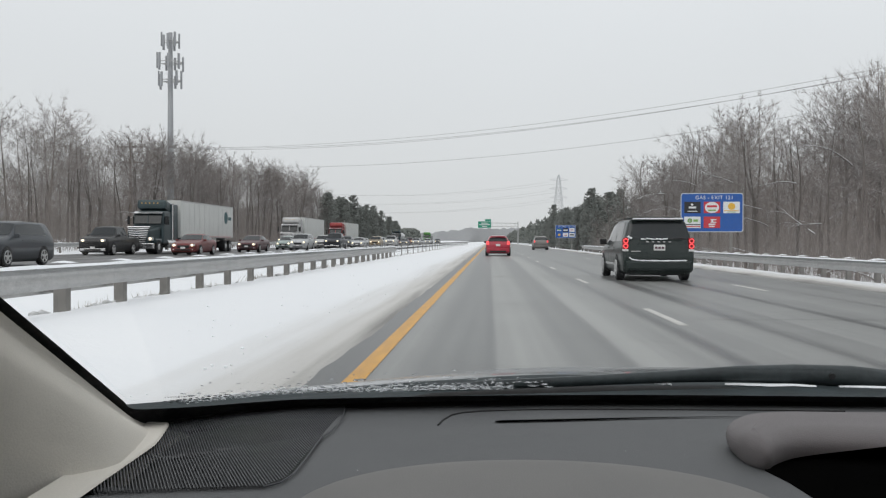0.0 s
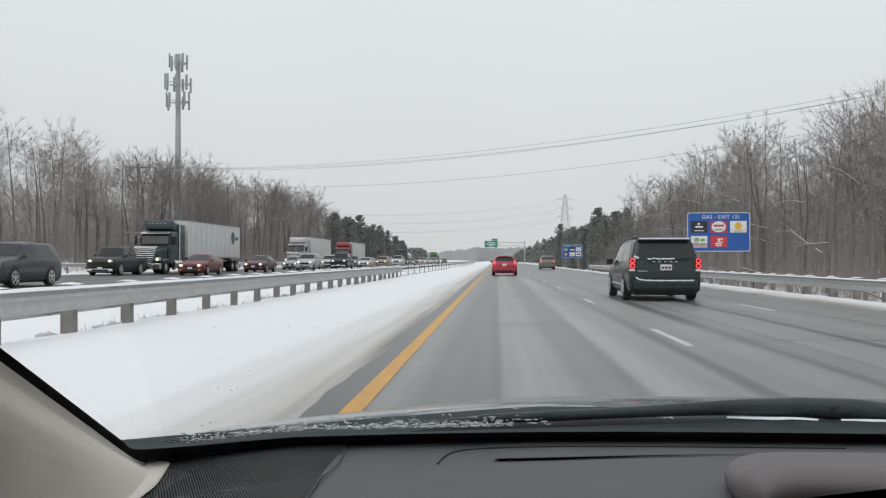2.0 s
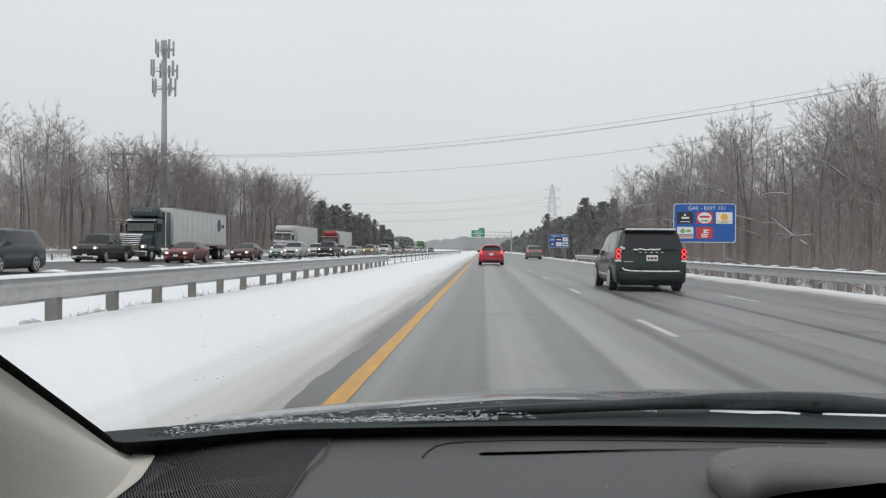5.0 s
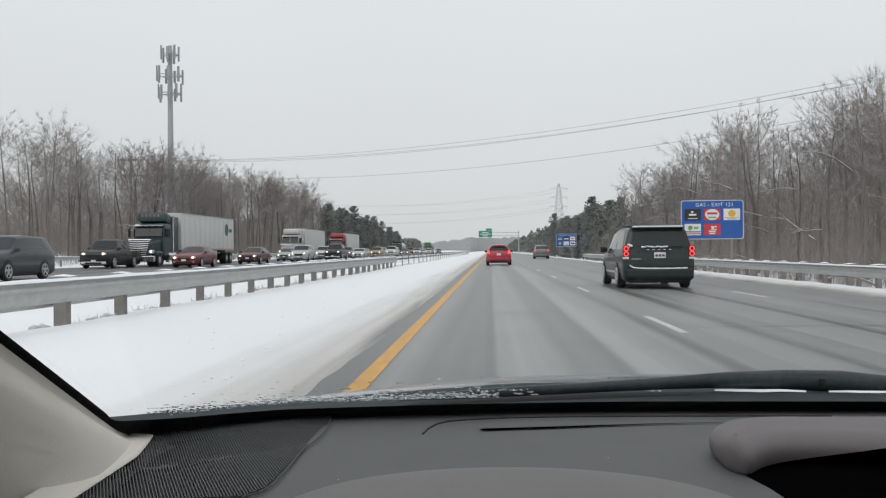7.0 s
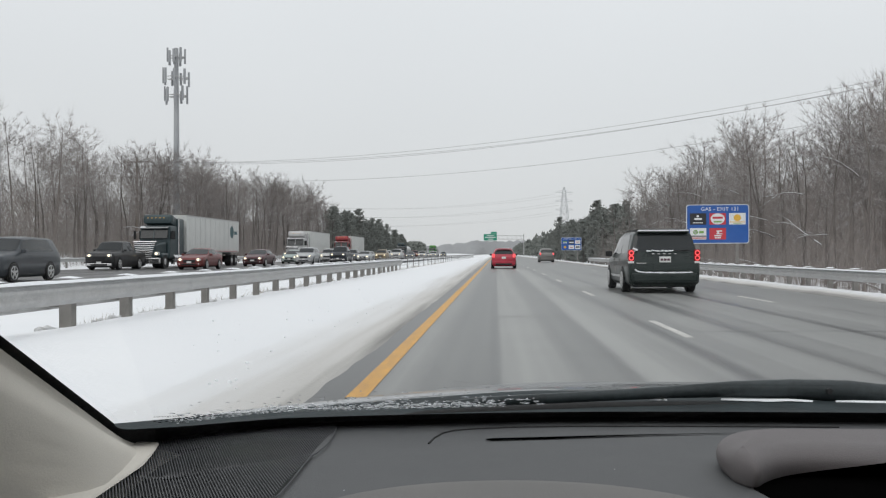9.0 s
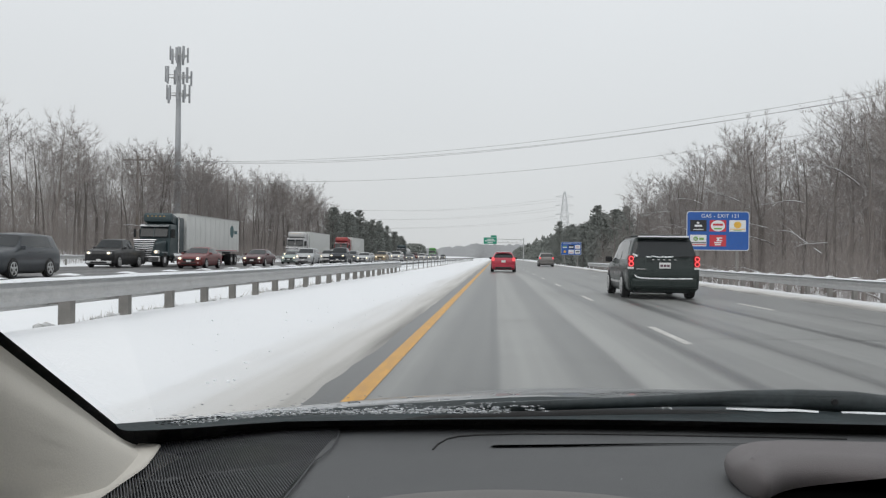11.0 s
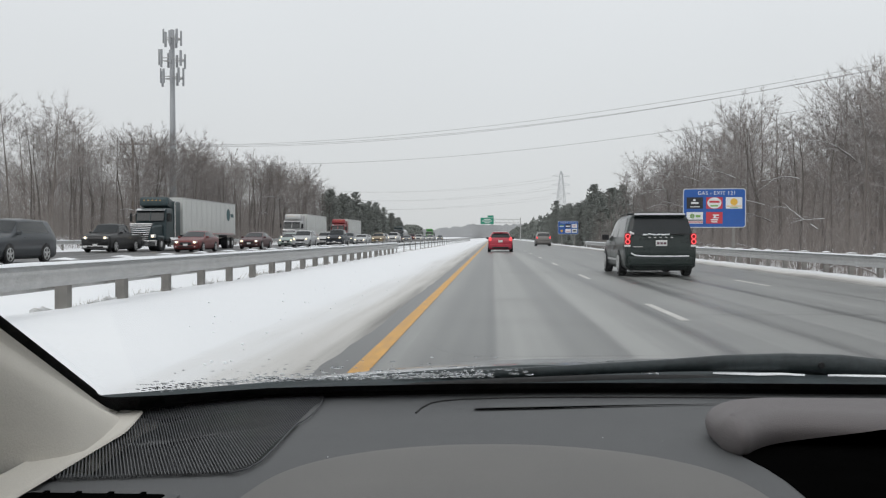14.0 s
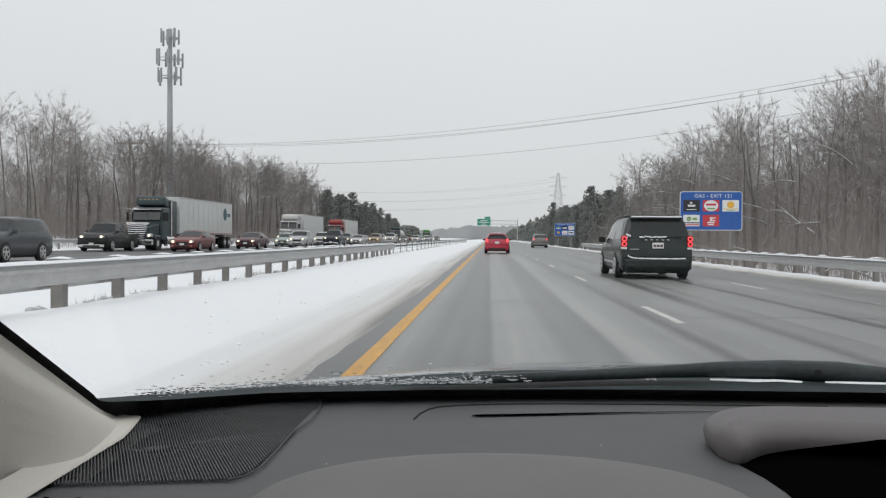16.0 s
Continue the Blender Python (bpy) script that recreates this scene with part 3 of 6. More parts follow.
glass = part("windscreen", bm, M_GLASS, cabin, "clear wet windscreen glass", True)
glass.visible_shadow = False
# black printed band along the foot and up the pillar


def band_in(s):
    """Inner edge of the black band: up the pillar (s < 0), round the corner, along the foot (s > 0)."""
    if s <= 0:
        up = -s
        return screen(left_edge(up), up)
    return screen(left_edge(0) + s, 0.0)


def band_out(s):
    if s <= 0:
        up = -s
        k = min(1.0, up / 0.09)
        return screen(left_edge(up) + 0.009 - 0.0015 * k, up + 0.057 * (1 - k))
    return screen(left_edge(0) + 0.009 + s, 0.0345 + 0.0225 * math.exp(-s / 0.035))


seq = [-1.0, -0.7, -0.45, -0.3, -0.2, -0.15, -0.12, -0.1, -0.085, -0.07, -0.055, -0.04, -0.025, -0.014, -0.006, -0.002, 0.0, 0.008, 0.02, 0.035] + span(0.06, 1.1, 26)
bm = bmesh.new()
rows_in = [bm.verts.new(band_in(s)) for s in seq]
rows_out = [bm.verts.new(band_out(s)) for s in seq]
for i in range(len(seq) - 1):
    bm.faces.new((rows_in[i], rows_in[i + 1], rows_out[i + 1], rows_out[i]))
bmesh.ops.solidify(bm, geom=bm.faces[:], thickness=0.003)
part("black_band", bm, M_RUBBER, cabin, "black printed band and seal of the windscreen", True)

# dashboard top with the instrument hood raised in front of the wheel
def dash_z(x, y):
    z = 0.930
    if x < -0.16 - 0.9 * max(0, 0.665 - y) and 0.622 < y < base_y(x) - 0.022:
        z -= 0.015                                # well below the loudspeaker grille
    if y < 0.50:
        z -= 0.9 * max(0, 0.50 - y) ** 1.5 * (0.4 if abs(x) < 0.2 else 1.0)
    return z


def dash_pt(x, v):
    y = base_y(x) + 0.004 + (0.30 - base_y(x)) * v
    return (x, y, dash_z(x, y))


bm = sheet(dash_pt, span(-0.345, 1.12, 110), [0, 0.004] + span(0.02, 1, 70))
bmesh.ops.reverse_faces(bm, faces=bm.faces[:])
part("dash_top", bm, M_DASH, cabin, "grey grained vinyl dashboard top", True)
bm = bbox(0.39, 0.55, 0.70, 1.46, 0.5, 0.36, 0.03)
part("dash_body", bm, M_BLACK, cabin)

# instrument hood: a low dome with a rounded front edge, in front of the wheel
def dome(a, v):
    """a round the front edge from side to side, v from the edge to the driver."""
    x = 0.146 * math.sin(a) + 0.016
    front = 0.55 + 0.080 * math.cos(a) ** 0.8
    y = front - (front - 0.36) * v
    rise = 0.037 * math.cos(a) ** 0.6
    return (x * (1 + 0.15 * v), y, 0.926 + rise * math.sin(min(1.0, v * 4) * math.pi / 2) + 0.006 * v)


part("instrument_hood", sheet(dome, [radians(q) for q in span(-89.9, 89.9, 40)], [0, 0.01, 0.025, 0.045, 0.07, 0.1, 0.14, 0.17, 0.2, 0.23, 0.26, 0.35, 0.6, 1.0]), M_HOODTOP, cabin, "smooth grey instrument hood", True)

# seam of the demister panel and the black slot
def line_tube(pts, r, name, material, lab=""):
    bm = bmesh.new()
    for a, b in zip(pts[:-1], pts[1:]):
        cyl(bm, a, b, r, seg=6, caps=True)
    return part(name, bm, material, cabin, lab)


seam = [(-0.060, 0.845), (-0.057, 0.87), (-0.050, 0.895), (-0.040, 0.908), (-0.02, 0.918), (0.02, 0.928), (0.08, 0.935), (0.15, 0.938), (0.25, 0.94), (0.34, 0.94)]
line_tube([(x, y, dash_z(x, y) + 0.0004) for x, y in seam], 0.0010, "panel_seam", M_RUBBER)
bm = bmesh.new()
slot = [(-0.008, 0.862, 0.0020), (-0.003, 0.864, 0.0046), (0.05, 0.873, 0.0043), (0.10, 0.883, 0.0034), (0.15, 0.892, 0.0022), (0.20, 0.899, 0.0012), (0.24, 0.904, 0.0006)]
up_v = [bm.verts.new((x, y + w, 0.9312)) for x, y, w in slot]
dn_v = [bm.verts.new((x, y - w, 0.9312)) for x, y, w in slot]
for i in range(len(slot) - 1):
    bm.faces.new((dn_v[i], dn_v[i + 1], up_v[i + 1], up_v[i]))
bmesh.ops.solidify(bm, geom=bm.faces[:], thickness=0.0015)
part("demister_slot", bm, M_RUBBER, cabin, "narrow black demister slot")

# loudspeaker grille: slanting ribs over a well, level in front, dished behind a crease, meshed beside the glass
def grille_front(x):
    return 0.617 + 0.20 * (x + 0.166)


def trim_line(y):
    """Where the pillar trim meets the grille."""
    return -0.2752 - 0.045 * (y - 0.57) - 0.26 * max(0.0, y - 0.73) ** 1.2


grille = part("speaker_grille", sheet(lambda q, y: (-0.315 + (0.157 - 0.6 * max(0, 0.655 - y)) * q, min(y, base_y(-0.315 + 0.157 * q) - 0.004), 0.9195), span(0, 1, 12), span(0.606, 0.925, 16)), M_BLACK, cabin, "dark ribbed loudspeaker grille")
bm = bmesh.new()


def dish(x, y):
    d = y - (0.70 + 0.83 * max(0.0, x + 0.26))
    if d <= 0:
        return 0.9328
    depth = 0.0075 * min(1.0, max(0.0, (x + 0.288) / 0.04))
    return 0.9328 - depth * min(1.0, d / 0.007) * max(0.0, 1 - d / 0.135) ** 0.9


def inside(x, y):
    return grille_front(x) < y < base_y(x) - 0.006 and trim_line(y) - 0.004 < x < -0.1555 - 0.45 * max(0, 0.640 - y)


slant = -0.43
for k in range(140):
    x_mid = -0.42 + 0.00245 * k
    ok = [y for y in span(0.590, 0.924, 320) if inside(x_mid + slant * (y - 0.77), y)]
    if len(ok) < 8:
        continue
    ring = None
    for y in span(ok[0], ok[-1], 42):
        x = x_mid + slant * (y - 0.77)
        z = dish(x, y)
        nxt = [bm.verts.new((x + s * 0.00066, y, z - d)) for s, d in ((-1, 0.0016), (-0.6, 0), (0.6, 0), (1, 0.0016))]
        if ring:
            for i in range(3):
                bm.faces.new((ring[i], nxt[i], nxt[i + 1], ring[i + 1]))
        ring = nxt
ribs = part("grille_ribs", bm, M_GRILLE, grille, "fine slanting ribs")
ribs["kind"] = "stuff"
bm = bmesh.new()
for k in range(14):
    ring = None
    for x in span(-0.305, -0.1575, 40):
        y = base_y(x) - 0.009 - 0.0052 * k
        if not inside(x, y):
            ring = None
            continue
        z = dish(x, y) - 0.0003
        nxt = [bm.verts.new((x, y + q, z)) for q in (-0.0008, 0.0008)]
        if ring:
            bm.faces.new((ring[0], nxt[0], nxt[1], ring[1]))
        ring = nxt
o = part("grille_mesh", bm, M_GRILLE, grille, "fine cross mesh beside the glass")
o["kind"] = "stuff"
line_tube([(x, y, 0.9322) for x, y in ((-0.156, 0.912), (-0.152, 0.87), (-0.1505, 0.83), (-0.1525, 0.795), (-0.1555, 0.778), (-0.1545, 0.74), (-0.153, 0.69), (-0.153, 0.65), (-0.157, 0.628), (-0.166, 0.616))], 0.0007, "grille_rim", M_GRILLE)

# air vent in front of the grille
vent = part("air_vent", bbox(-0.232, 0.535, 0.9085, 0.102, 0.075, 0.048, 0.007), M_DASH, cabin, "side air vent with dark slats")
# opening and slats share the near-black, which paints the vent's inner shade
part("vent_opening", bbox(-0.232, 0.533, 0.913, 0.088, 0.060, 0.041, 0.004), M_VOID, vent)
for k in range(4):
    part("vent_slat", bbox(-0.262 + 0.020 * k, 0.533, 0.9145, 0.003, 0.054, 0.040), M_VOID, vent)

# hood over the centre display: a rounded shelf, the cavity below its lip painted black as shade
def rounded_line(pts, times):
    for k in range(times):
        pts = [pts[0]] + [p * (1 - q) + n * q for p, n in zip(pts[:-1], pts[1:]) for q in (.25, .75)] + [pts[-1]]
    return pts


# the hood's rim in plan, from the windscreen round the free end and along the lip
RIM = rounded_line([Vector(p) for p in ((0.95, 0.822), (0.60, 0.820), (0.40, 0.816), (0.29, 0.811), (0.235, 0.806), (0.204, 0.801), (0.186, 0.785), (0.177, 0.757), (0.176, 0.728),
                                        (0.180, 0.705), (0.187, 0.688), (0.193, 0.686), (0.201, 0.699), (0.212, 0.712), (0.228, 0.721), (0.254, 0.722), (0.30, 0.713), (0.36, 0.707), (0.45, 0.708), (0.55, 0.712), (0.95, 0.718))], 3)
NOSE = min(range(len(RIM)), key=lambda k: RIM[k].y)
TURN = next(k for k, p in enumerate(RIM) if p.x < 0.276)


def hood_spine(k):
    """The hood's middle line: straight across the car, then bent forwards into the free end."""
    if k <= TURN:
        x = RIM[k].x
    elif k <= NOSE:
        x = 0.276 - 0.086 * min(1.0, 1.35 * (k - TURN) / (NOSE - TURN))
    else:
        x = max(0.190, RIM[k].x - 0.004)
    u = min(1.0, max(0.0, (x - 0.188) / 0.055))
    return Vector((x, 0.716 + 0.074 * math.sin(u * math.pi / 2)))


bm = bmesh.new()
last = None
for k, p in enumerate(RIM):
    sp = hood_spine(k)
    reach = min(0.026, 0.8 * (sp - p).length)
    inward = (sp - p).normalized() * reach
    ring = []
    low = -75 + 92 * min(1.0, max(0.0, (p.x - 0.19) / 0.11)) * (k > NOSE)
    for j in range(10):
        th = low + (90 - low) * j / 9
        c, sn = math.cos(radians(th)), math.sin(radians(th))
        q = p + inward * (1 - c) * (1 if th > 0 else .3)
        ring.append(bm.verts.new((q.x, q.y, 0.9425 + 0.0125 * sn)))
    q = p + inward
    for f in (.25, .5, .75, 1.0):
        w = q.lerp(sp, f)
        ring.append(bm.verts.new((w.x, w.y, 0.955 + 0.0014 * f * (2 - f))))
    if last:
        for a, b, c2, e in zip(last[:-1], ring[:-1], ring[1:], last[1:]):
            bm.faces.new((a, b, c2, e))
    last = ring
bmesh.ops.remove_doubles(bm, verts=bm.verts[:], dist=0.00005)
bmesh.ops.recalc_face_normals(bm, faces=bm.faces[:])
part("display_hood", bm, M_DISPLAY, cabin, "rounded grey hood over the centre display", True)
# black plates on the dash paint the shade under the hood's lip
bm = bmesh.new()
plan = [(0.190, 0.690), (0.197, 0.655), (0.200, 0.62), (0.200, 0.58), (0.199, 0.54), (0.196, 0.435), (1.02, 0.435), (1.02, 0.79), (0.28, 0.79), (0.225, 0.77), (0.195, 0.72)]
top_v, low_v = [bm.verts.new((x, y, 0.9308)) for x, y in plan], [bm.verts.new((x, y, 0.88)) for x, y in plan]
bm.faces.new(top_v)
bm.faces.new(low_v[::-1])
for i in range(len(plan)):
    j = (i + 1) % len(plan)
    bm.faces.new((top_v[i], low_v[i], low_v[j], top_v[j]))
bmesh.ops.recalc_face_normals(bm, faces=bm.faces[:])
part("recess_shade", bm, M_VOID, cabin, "black plate painting the shade in the display recess")
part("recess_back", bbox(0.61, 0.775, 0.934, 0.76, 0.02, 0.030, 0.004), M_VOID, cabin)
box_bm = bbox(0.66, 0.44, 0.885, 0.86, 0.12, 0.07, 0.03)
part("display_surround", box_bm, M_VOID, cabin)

# pillar trim: an upright beige panel that turns away towards the door
def trim_pt(s, v):
    e = band_in(-s)
    if v == 0:
        return e + Vector((0.004, 0.0, -0.0015))
    x = e.x - 0.001 + 0.19 * v - 0.15 * v * v - 0.05 * v * max(0.0, s - 0.3) - 1.2 * max(0.0, v - 0.035) ** 1.3 * min(1.0, max(0.0, (s - 0.17) / 0.10)) + 0.031 * (1 - math.exp(-v / (0.006 + 0.014 * min(1, s / 0.08)))) * math.exp(-(s / 0.22) ** 2)
    return (max(-0.452, x), e.y - 0.30 * v, e.z - 0.004 - 0.55 * v)


bm = sheet(trim_pt, [0, 0.002, 0.006, 0.014, 0.025, 0.04, 0.055, 0.075, 0.1, 0.15, 0.2, 0.3, 0.45, 0.7, 1.0], [0, 0.005, 0.01, 0.016, 0.023, 0.03, 0.04, 0.06, 0.08, 0.1, 0.15, 0.22, 0.32, 0.45, 0.6, 0.8, 1.0])
path = [band_in(-q) + Vector((-0.011, 0.0, 0.0)) for q in (1.0, 0.7, 0.45, 0.3, 0.2, 0.15, 0.1, 0.075, 0.055, 0.04, 0.025, 0.014)]
path += [Vector((x, base_y(x) - 0.004, 0.9225)) for x in span(-0.31, 1.1, 30)]
part("window_seal", swept(path, [0.0115 + 0.001 * min(1, max(0, p.x + 0.31) / 0.1) for p in path], 10), M_RUBBER, cabin, "black window seal along the pillar")
part("pillar_trim", bm, M_PILLAR, cabin, "beige moulded windscreen pillar trim", True)
part("trim_foot", sheet(lambda v, y: (trim_line(y) - 0.020 * v, y, 0.9335 + 0.0015 * math.sin(min(1, v * 8) * math.pi / 2) + 0.007 * v * min(1.0, (0.83 - y) / 0.12)), [0, .03, .07, .12, .2, .35, .5, .75, 1], span(0.48, 0.818, 24)), M_PILLAR, cabin, smooth=True)

# shell behind the view
part("roof_lining", sheet(lambda x, y: (x, y, 1.40 + 0.03 * math.cos((x - 0.4) * 1.9)), span(-0.50, 1.3, 8), span(-1.7, 0.02, 8)), M_LINER, cabin, "beige cloth roof lining")
for sx, nm in ((-0.47, "door_panel"), (1.27, "door_panel")):
    part(nm, bbox(sx, -0.35, 0.60, 0.06, 1.9, 0.72, 0.02), M_PILLAR, cabin, "beige door panel")
    o = part("side_window", bbox(sx, -0.35, 1.19, 0.004, 1.8, 0.45), M_GLASS, cabin)
    o.visible_shadow = False
    part("roof_rail", bbox(sx, -0.7, 1.41, 0.07, 2.0, 0.06, 0.02), M_LINER, cabin)
part("cabin_floor", bbox(0.4, -0.4, 0.24, 1.8, 2.4, 0.04), M_BLACK, cabin)
part("seat_row", bbox(0.4, -1.3, 0.75, 1.5, 0.25, 0.95, 0.08), M_PILLAR, cabin, "beige rear seat back")
part("rear_bulkhead", bbox(0.4, -1.75, 0.8, 1.8, 0.05, 1.3), M_LINER, cabin)

# lower body and wheels, so that the car stands on the road
for side, sx in ((-1, -0.52), (1, 1.32)):
    for y in (1.55, -1.45):
        wheel(cabin, sx + side * 0.04, y, 0.33, side)
part("front_end", bbox(0.4, 2.15, 0.48, 1.75, 0.25, 0.42, 0.08), M_BONNET, cabin)

# outside the glass: cowl, bonnet, wiper, melting snow
def cowl_end(x):
    return 1.345 - 0.62 * max(0.0, 0.05 - x) ** 1.1


part("cowl", sheet(lambda x, v: (x, base_y(x) + 0.012 + (cowl_end(x) - base_y(x) - 0.012) * v, 0.926 - 0.022 * v + 0.003 * math.sin(v * 14)), span(-0.46, 1.15, 34), span(0, 1, 10)), M_COWL, cabin, "wet black cowl panel", True)
part("bonnet", sheet(lambda x, v: (x, cowl_end(x) - 0.012 + 1.0 * v, 0.902 - 0.03 * v - 0.14 * v * v - 0.02 * (x - 0.4) ** 2), span(-0.42, 1.25, 20), span(0, 1, 10)), M_BONNET, cabin, "wet grey bonnet", True)
wiper = part("wiper_arm", bmesh.new(), M_WIPER, cabin, "black wiper arm")
arm = [(0.62, 1.20, 0.908, .009), (0.53, 1.215, 0.919, .010), (0.45, 1.22, 0.926, .011), (0.38, 1.215, 0.929, .010), (0.30, 1.205, 0.930, .008), (0.22, 1.19, 0.928, .006), (0.10, 1.17, 0.924, .005), (-0.02, 1.15, 0.920, .005), (-0.11, 1.12, 0.913, .004)]
bm = swept([Vector(q[:3]) for q in arm], [q[3] * 1.3 for q in arm], 10)
bm.to_mesh(wiper.data)
wiper.data.polygons.foreach_set("use_smooth", [True] * len(wiper.data.polygons))
bm.free()
arm_edge = rounded_line([Vector((q[0], q[1] + 0.004, q[2] + q[3] * 0.85)) for q in arm[1:7]], 2)
part("rubber_edge", swept(arm_edge, [0.0028 - 0.0012 * k / len(arm_edge) for k in range(len(arm_edge))], 6), M_RUBBER, wiper, smooth=True)
part("wiper_bolt", bcyl((0.421, 1.212, 0.928), (0.421, 1.200, 0.9285), 0.0038, seg=12), M_RUBBER, wiper)
blade = [(-0.12, 1.08, 0.905), (-0.08, 1.10, 0.909), (0.0, 1.12, 0.911), (0.12, 1.15, 0.912), (0.25, 1.17, 0.910), (0.38, 1.17, 0.905), (0.62, 1.16, 0.898)]
for a, b, y, z, w in ((0.285, 0.395, 1.19, 0.9175, .017), (0.425, 0.60, 1.185, 0.9165, .013), (0.195, 0.215, 1.185, 0.9185, .010)):
    part("snow_streak", sheet(lambda u, v: (a + (b - a) * u, y + w * (v - .5) * (math.sin(math.pi * (.03 + .94 * u)) ** .8) * (1 + .3 * hump(u * 7, v, 1, 3)) + .01 * hump(u * 3, 0, 1, 5), z + .002 * (1 - (2 * v - 1) ** 2)), span(0, 1, 16), span(0, 1, 4)), M_CAP, cabin, "streak of snow below the wiper arm", True)
bm = bmesh.new()
for row, (x0, up0, n) in enumerate(((-0.2915, 0.0805, 11), (-0.2895, 0.0675, 9), (-0.2885, 0.0545, 7))):
    for k in range(n):
        x = x0 + 0.00155 * k
        c = screen(x, up0 - 0.45 * (x - x0), 0.0022)
        v = [bm.verts.new(c + Vector((dx, -dy, RAKE * dy))) for dx, dy in ((0, 0), (0.0008 + 0.0004 * ((k * 5 + row) % 2), 0), (0.0008 + 0.0004 * ((k * 5 + row) % 2), 0.0034), (0, 0.0034))]
        bm.faces.new(v)
part("glass_mark", bm, M_RUBBER, cabin, "small dark printed mark on the glass")
part("wiper_blade", swept([Vector(q) for q in blade], [0.0095] * len(blade), 8), M_RUBBER, wiper, "black rubber wiper blade", True)
bm = bmesh.new()
rnd = random.Random(4)


def bead(x, up, r, flat):
    c = screen(x, up, 0.0055)
    m = Matrix.Translation(c) @ pose(0, 0, 0, -math.degrees(math.atan(RAKE)), 0, rnd.uniform(-20, 20)) @ Matrix.Diagonal((r * rnd.uniform(0.9, 3.4), r * rnd.uniform(0.6, 1.3), r * flat, 1))
    bmesh.ops.create_icosphere(bm, subdivisions=1, radius=1, matrix=m)


for k in range(420):
    x = rnd.uniform(-0.29, 0.01)
    bead(x, 0.038 + abs(rnd.gauss(0, 0.016)), rnd.uniform(0.0003, 0.0012), 0.5)
for k in range(45):
    bead(rnd.uniform(-0.27, 0.02), rnd.uniform(0.05, 0.12), rnd.uniform(0.0005, 0.0014), 0.5)
for x, up, r in ((-0.135, 0.085, 0.0030), (-0.10, 0.07, 0.0025), (-0.15, 0.075, 0.002), (0.03, 0.052, .0022), (-0.03, .05, .0026), (-0.2, .05, .0024), (-.08, .046, .0026), (-.17, .047, .0022), (-.12, .044, .0027), (.005, .047, .002)):
    bead(x, up, r, 0.4)
for k in range(26):
    bead(rnd.uniform(-0.10, 0.06), rnd.uniform(0.045, 0.085), rnd.uniform(0.0008, 0.0020), 0.45)
o = part("meltwater", bm, M_DROP, cabin, "beads of melting snow on the glass", True)
o["kind"] = "stuff"
# opaque white grains: ice, and the drops' bright glints painted as white
bm = bmesh.new()
for k in range(480):
    bead(rnd.uniform(-0.29, 0.0), 0.037 + abs(rnd.gauss(0, 0.012)), rnd.uniform(0.00025, 0.0009) * (1.5 if rnd.random() < .12 else 1), 0.5)
for k in range(110):
    bead(rnd.uniform(-0.28, 0.0), 0.040 + abs(rnd.gauss(0, 0.011)), rnd.uniform(0.0010, 0.0022), 0.4)
o = part("frost_glints", bm, M_CAP, cabin, "white grains of ice and painted drop glints at the foot of the glass", True)
o["kind"] = "stuff"

# the outside of the car: roof, sides, rear window, boot
part("roof_panel", sheet(lambda u, y: (0.4 + 0.84 * u, y, 1.465 - 0.05 * u * u * u * u - 0.03 * max(0, -0.9 - y)), span(-1, 1, 12), span(-1.45, -0.02, 10)), M_BONNET, cabin, "grey painted roof", True)
part("rear_window", sheet(lambda u, v: (0.4 + (0.80 + 0.05 * v) * u, -1.46 - 0.62 * v, 1.445 - 0.04 * u * u - 0.40 * v), span(-1, 1, 10), span(0, 1, 6)), M_TINT, cabin, "sloping rear window", True)
part("boot_lid", sheet(lambda u, v: (0.4 + 0.86 * u, -2.09 - 0.55 * v, 1.035 - 0.03 * u * u - 0.05 * v), span(-1, 1, 10), span(0, 1, 5)), M_BONNET, cabin, "grey boot lid", True)
for side in (-1, 1):
    def flank(y, k):
        top = 0.97 - 0.03 * abs(y + 0.8) if y < 0.75 else 0.97 - 0.0465 - 0.45 * min(0.55, y - 0.75)
        z = 0.24 + (top - 0.24) * k
        return (0.4 + side * (0.90 + 0.035 * math.sin(k * math.pi) - 0.03 * k * k), y, z)
    part("flank", sheet(flank, span(-2.6, 2.25, 40), span(0, 1, 8)), M_BONNET, cabin, "grey painted flank", True)
    for y in (1.55, -1.45):
        # black disc on the flank paints the dark gap round the tyre
        bm = bmesh.new()
        bmesh.ops.create_cone(bm, cap_ends=True, segments=26, radius1=0.38, radius2=0.38, depth=0.01, matrix=Matrix.Translation((0.4 + side * 0.942, y, 0.35)) @ Matrix.Rotation(math.pi / 2, 4, "Y"))
        part("arch_gap_shade", bm, M_RUBBER, cabin)
    part("rear_pillar", bbox(0.4 + side * 0.83, -1.78, 1.2, 0.06, 0.75, 0.10, 0.02, pose(0, 0, 0, 33)), M_BONNET, cabin)
    part("sill_line", bbox(0.4 + side * 0.935, -0.5, 0.62, 0.012, 2.2, 0.02), M_RUBBER, cabin)
    part("tail_lamp", bbox(0.4 + side * 0.72, -2.64, 0.86, 0.30, 0.06, 0.16, 0.02), M_TAILDIM, cabin, "red tail lamp")
    part("headlamp", bbox(0.4 + side * 0.68, 2.20, 0.60, 0.32, 0.12, 0.13, 0.03), M_PLATE, cabin)
part("rear_panel", bbox(0.4, -2.63, 0.66, 1.78, 0.10, 0.66, 0.05), M_BONNET, cabin)

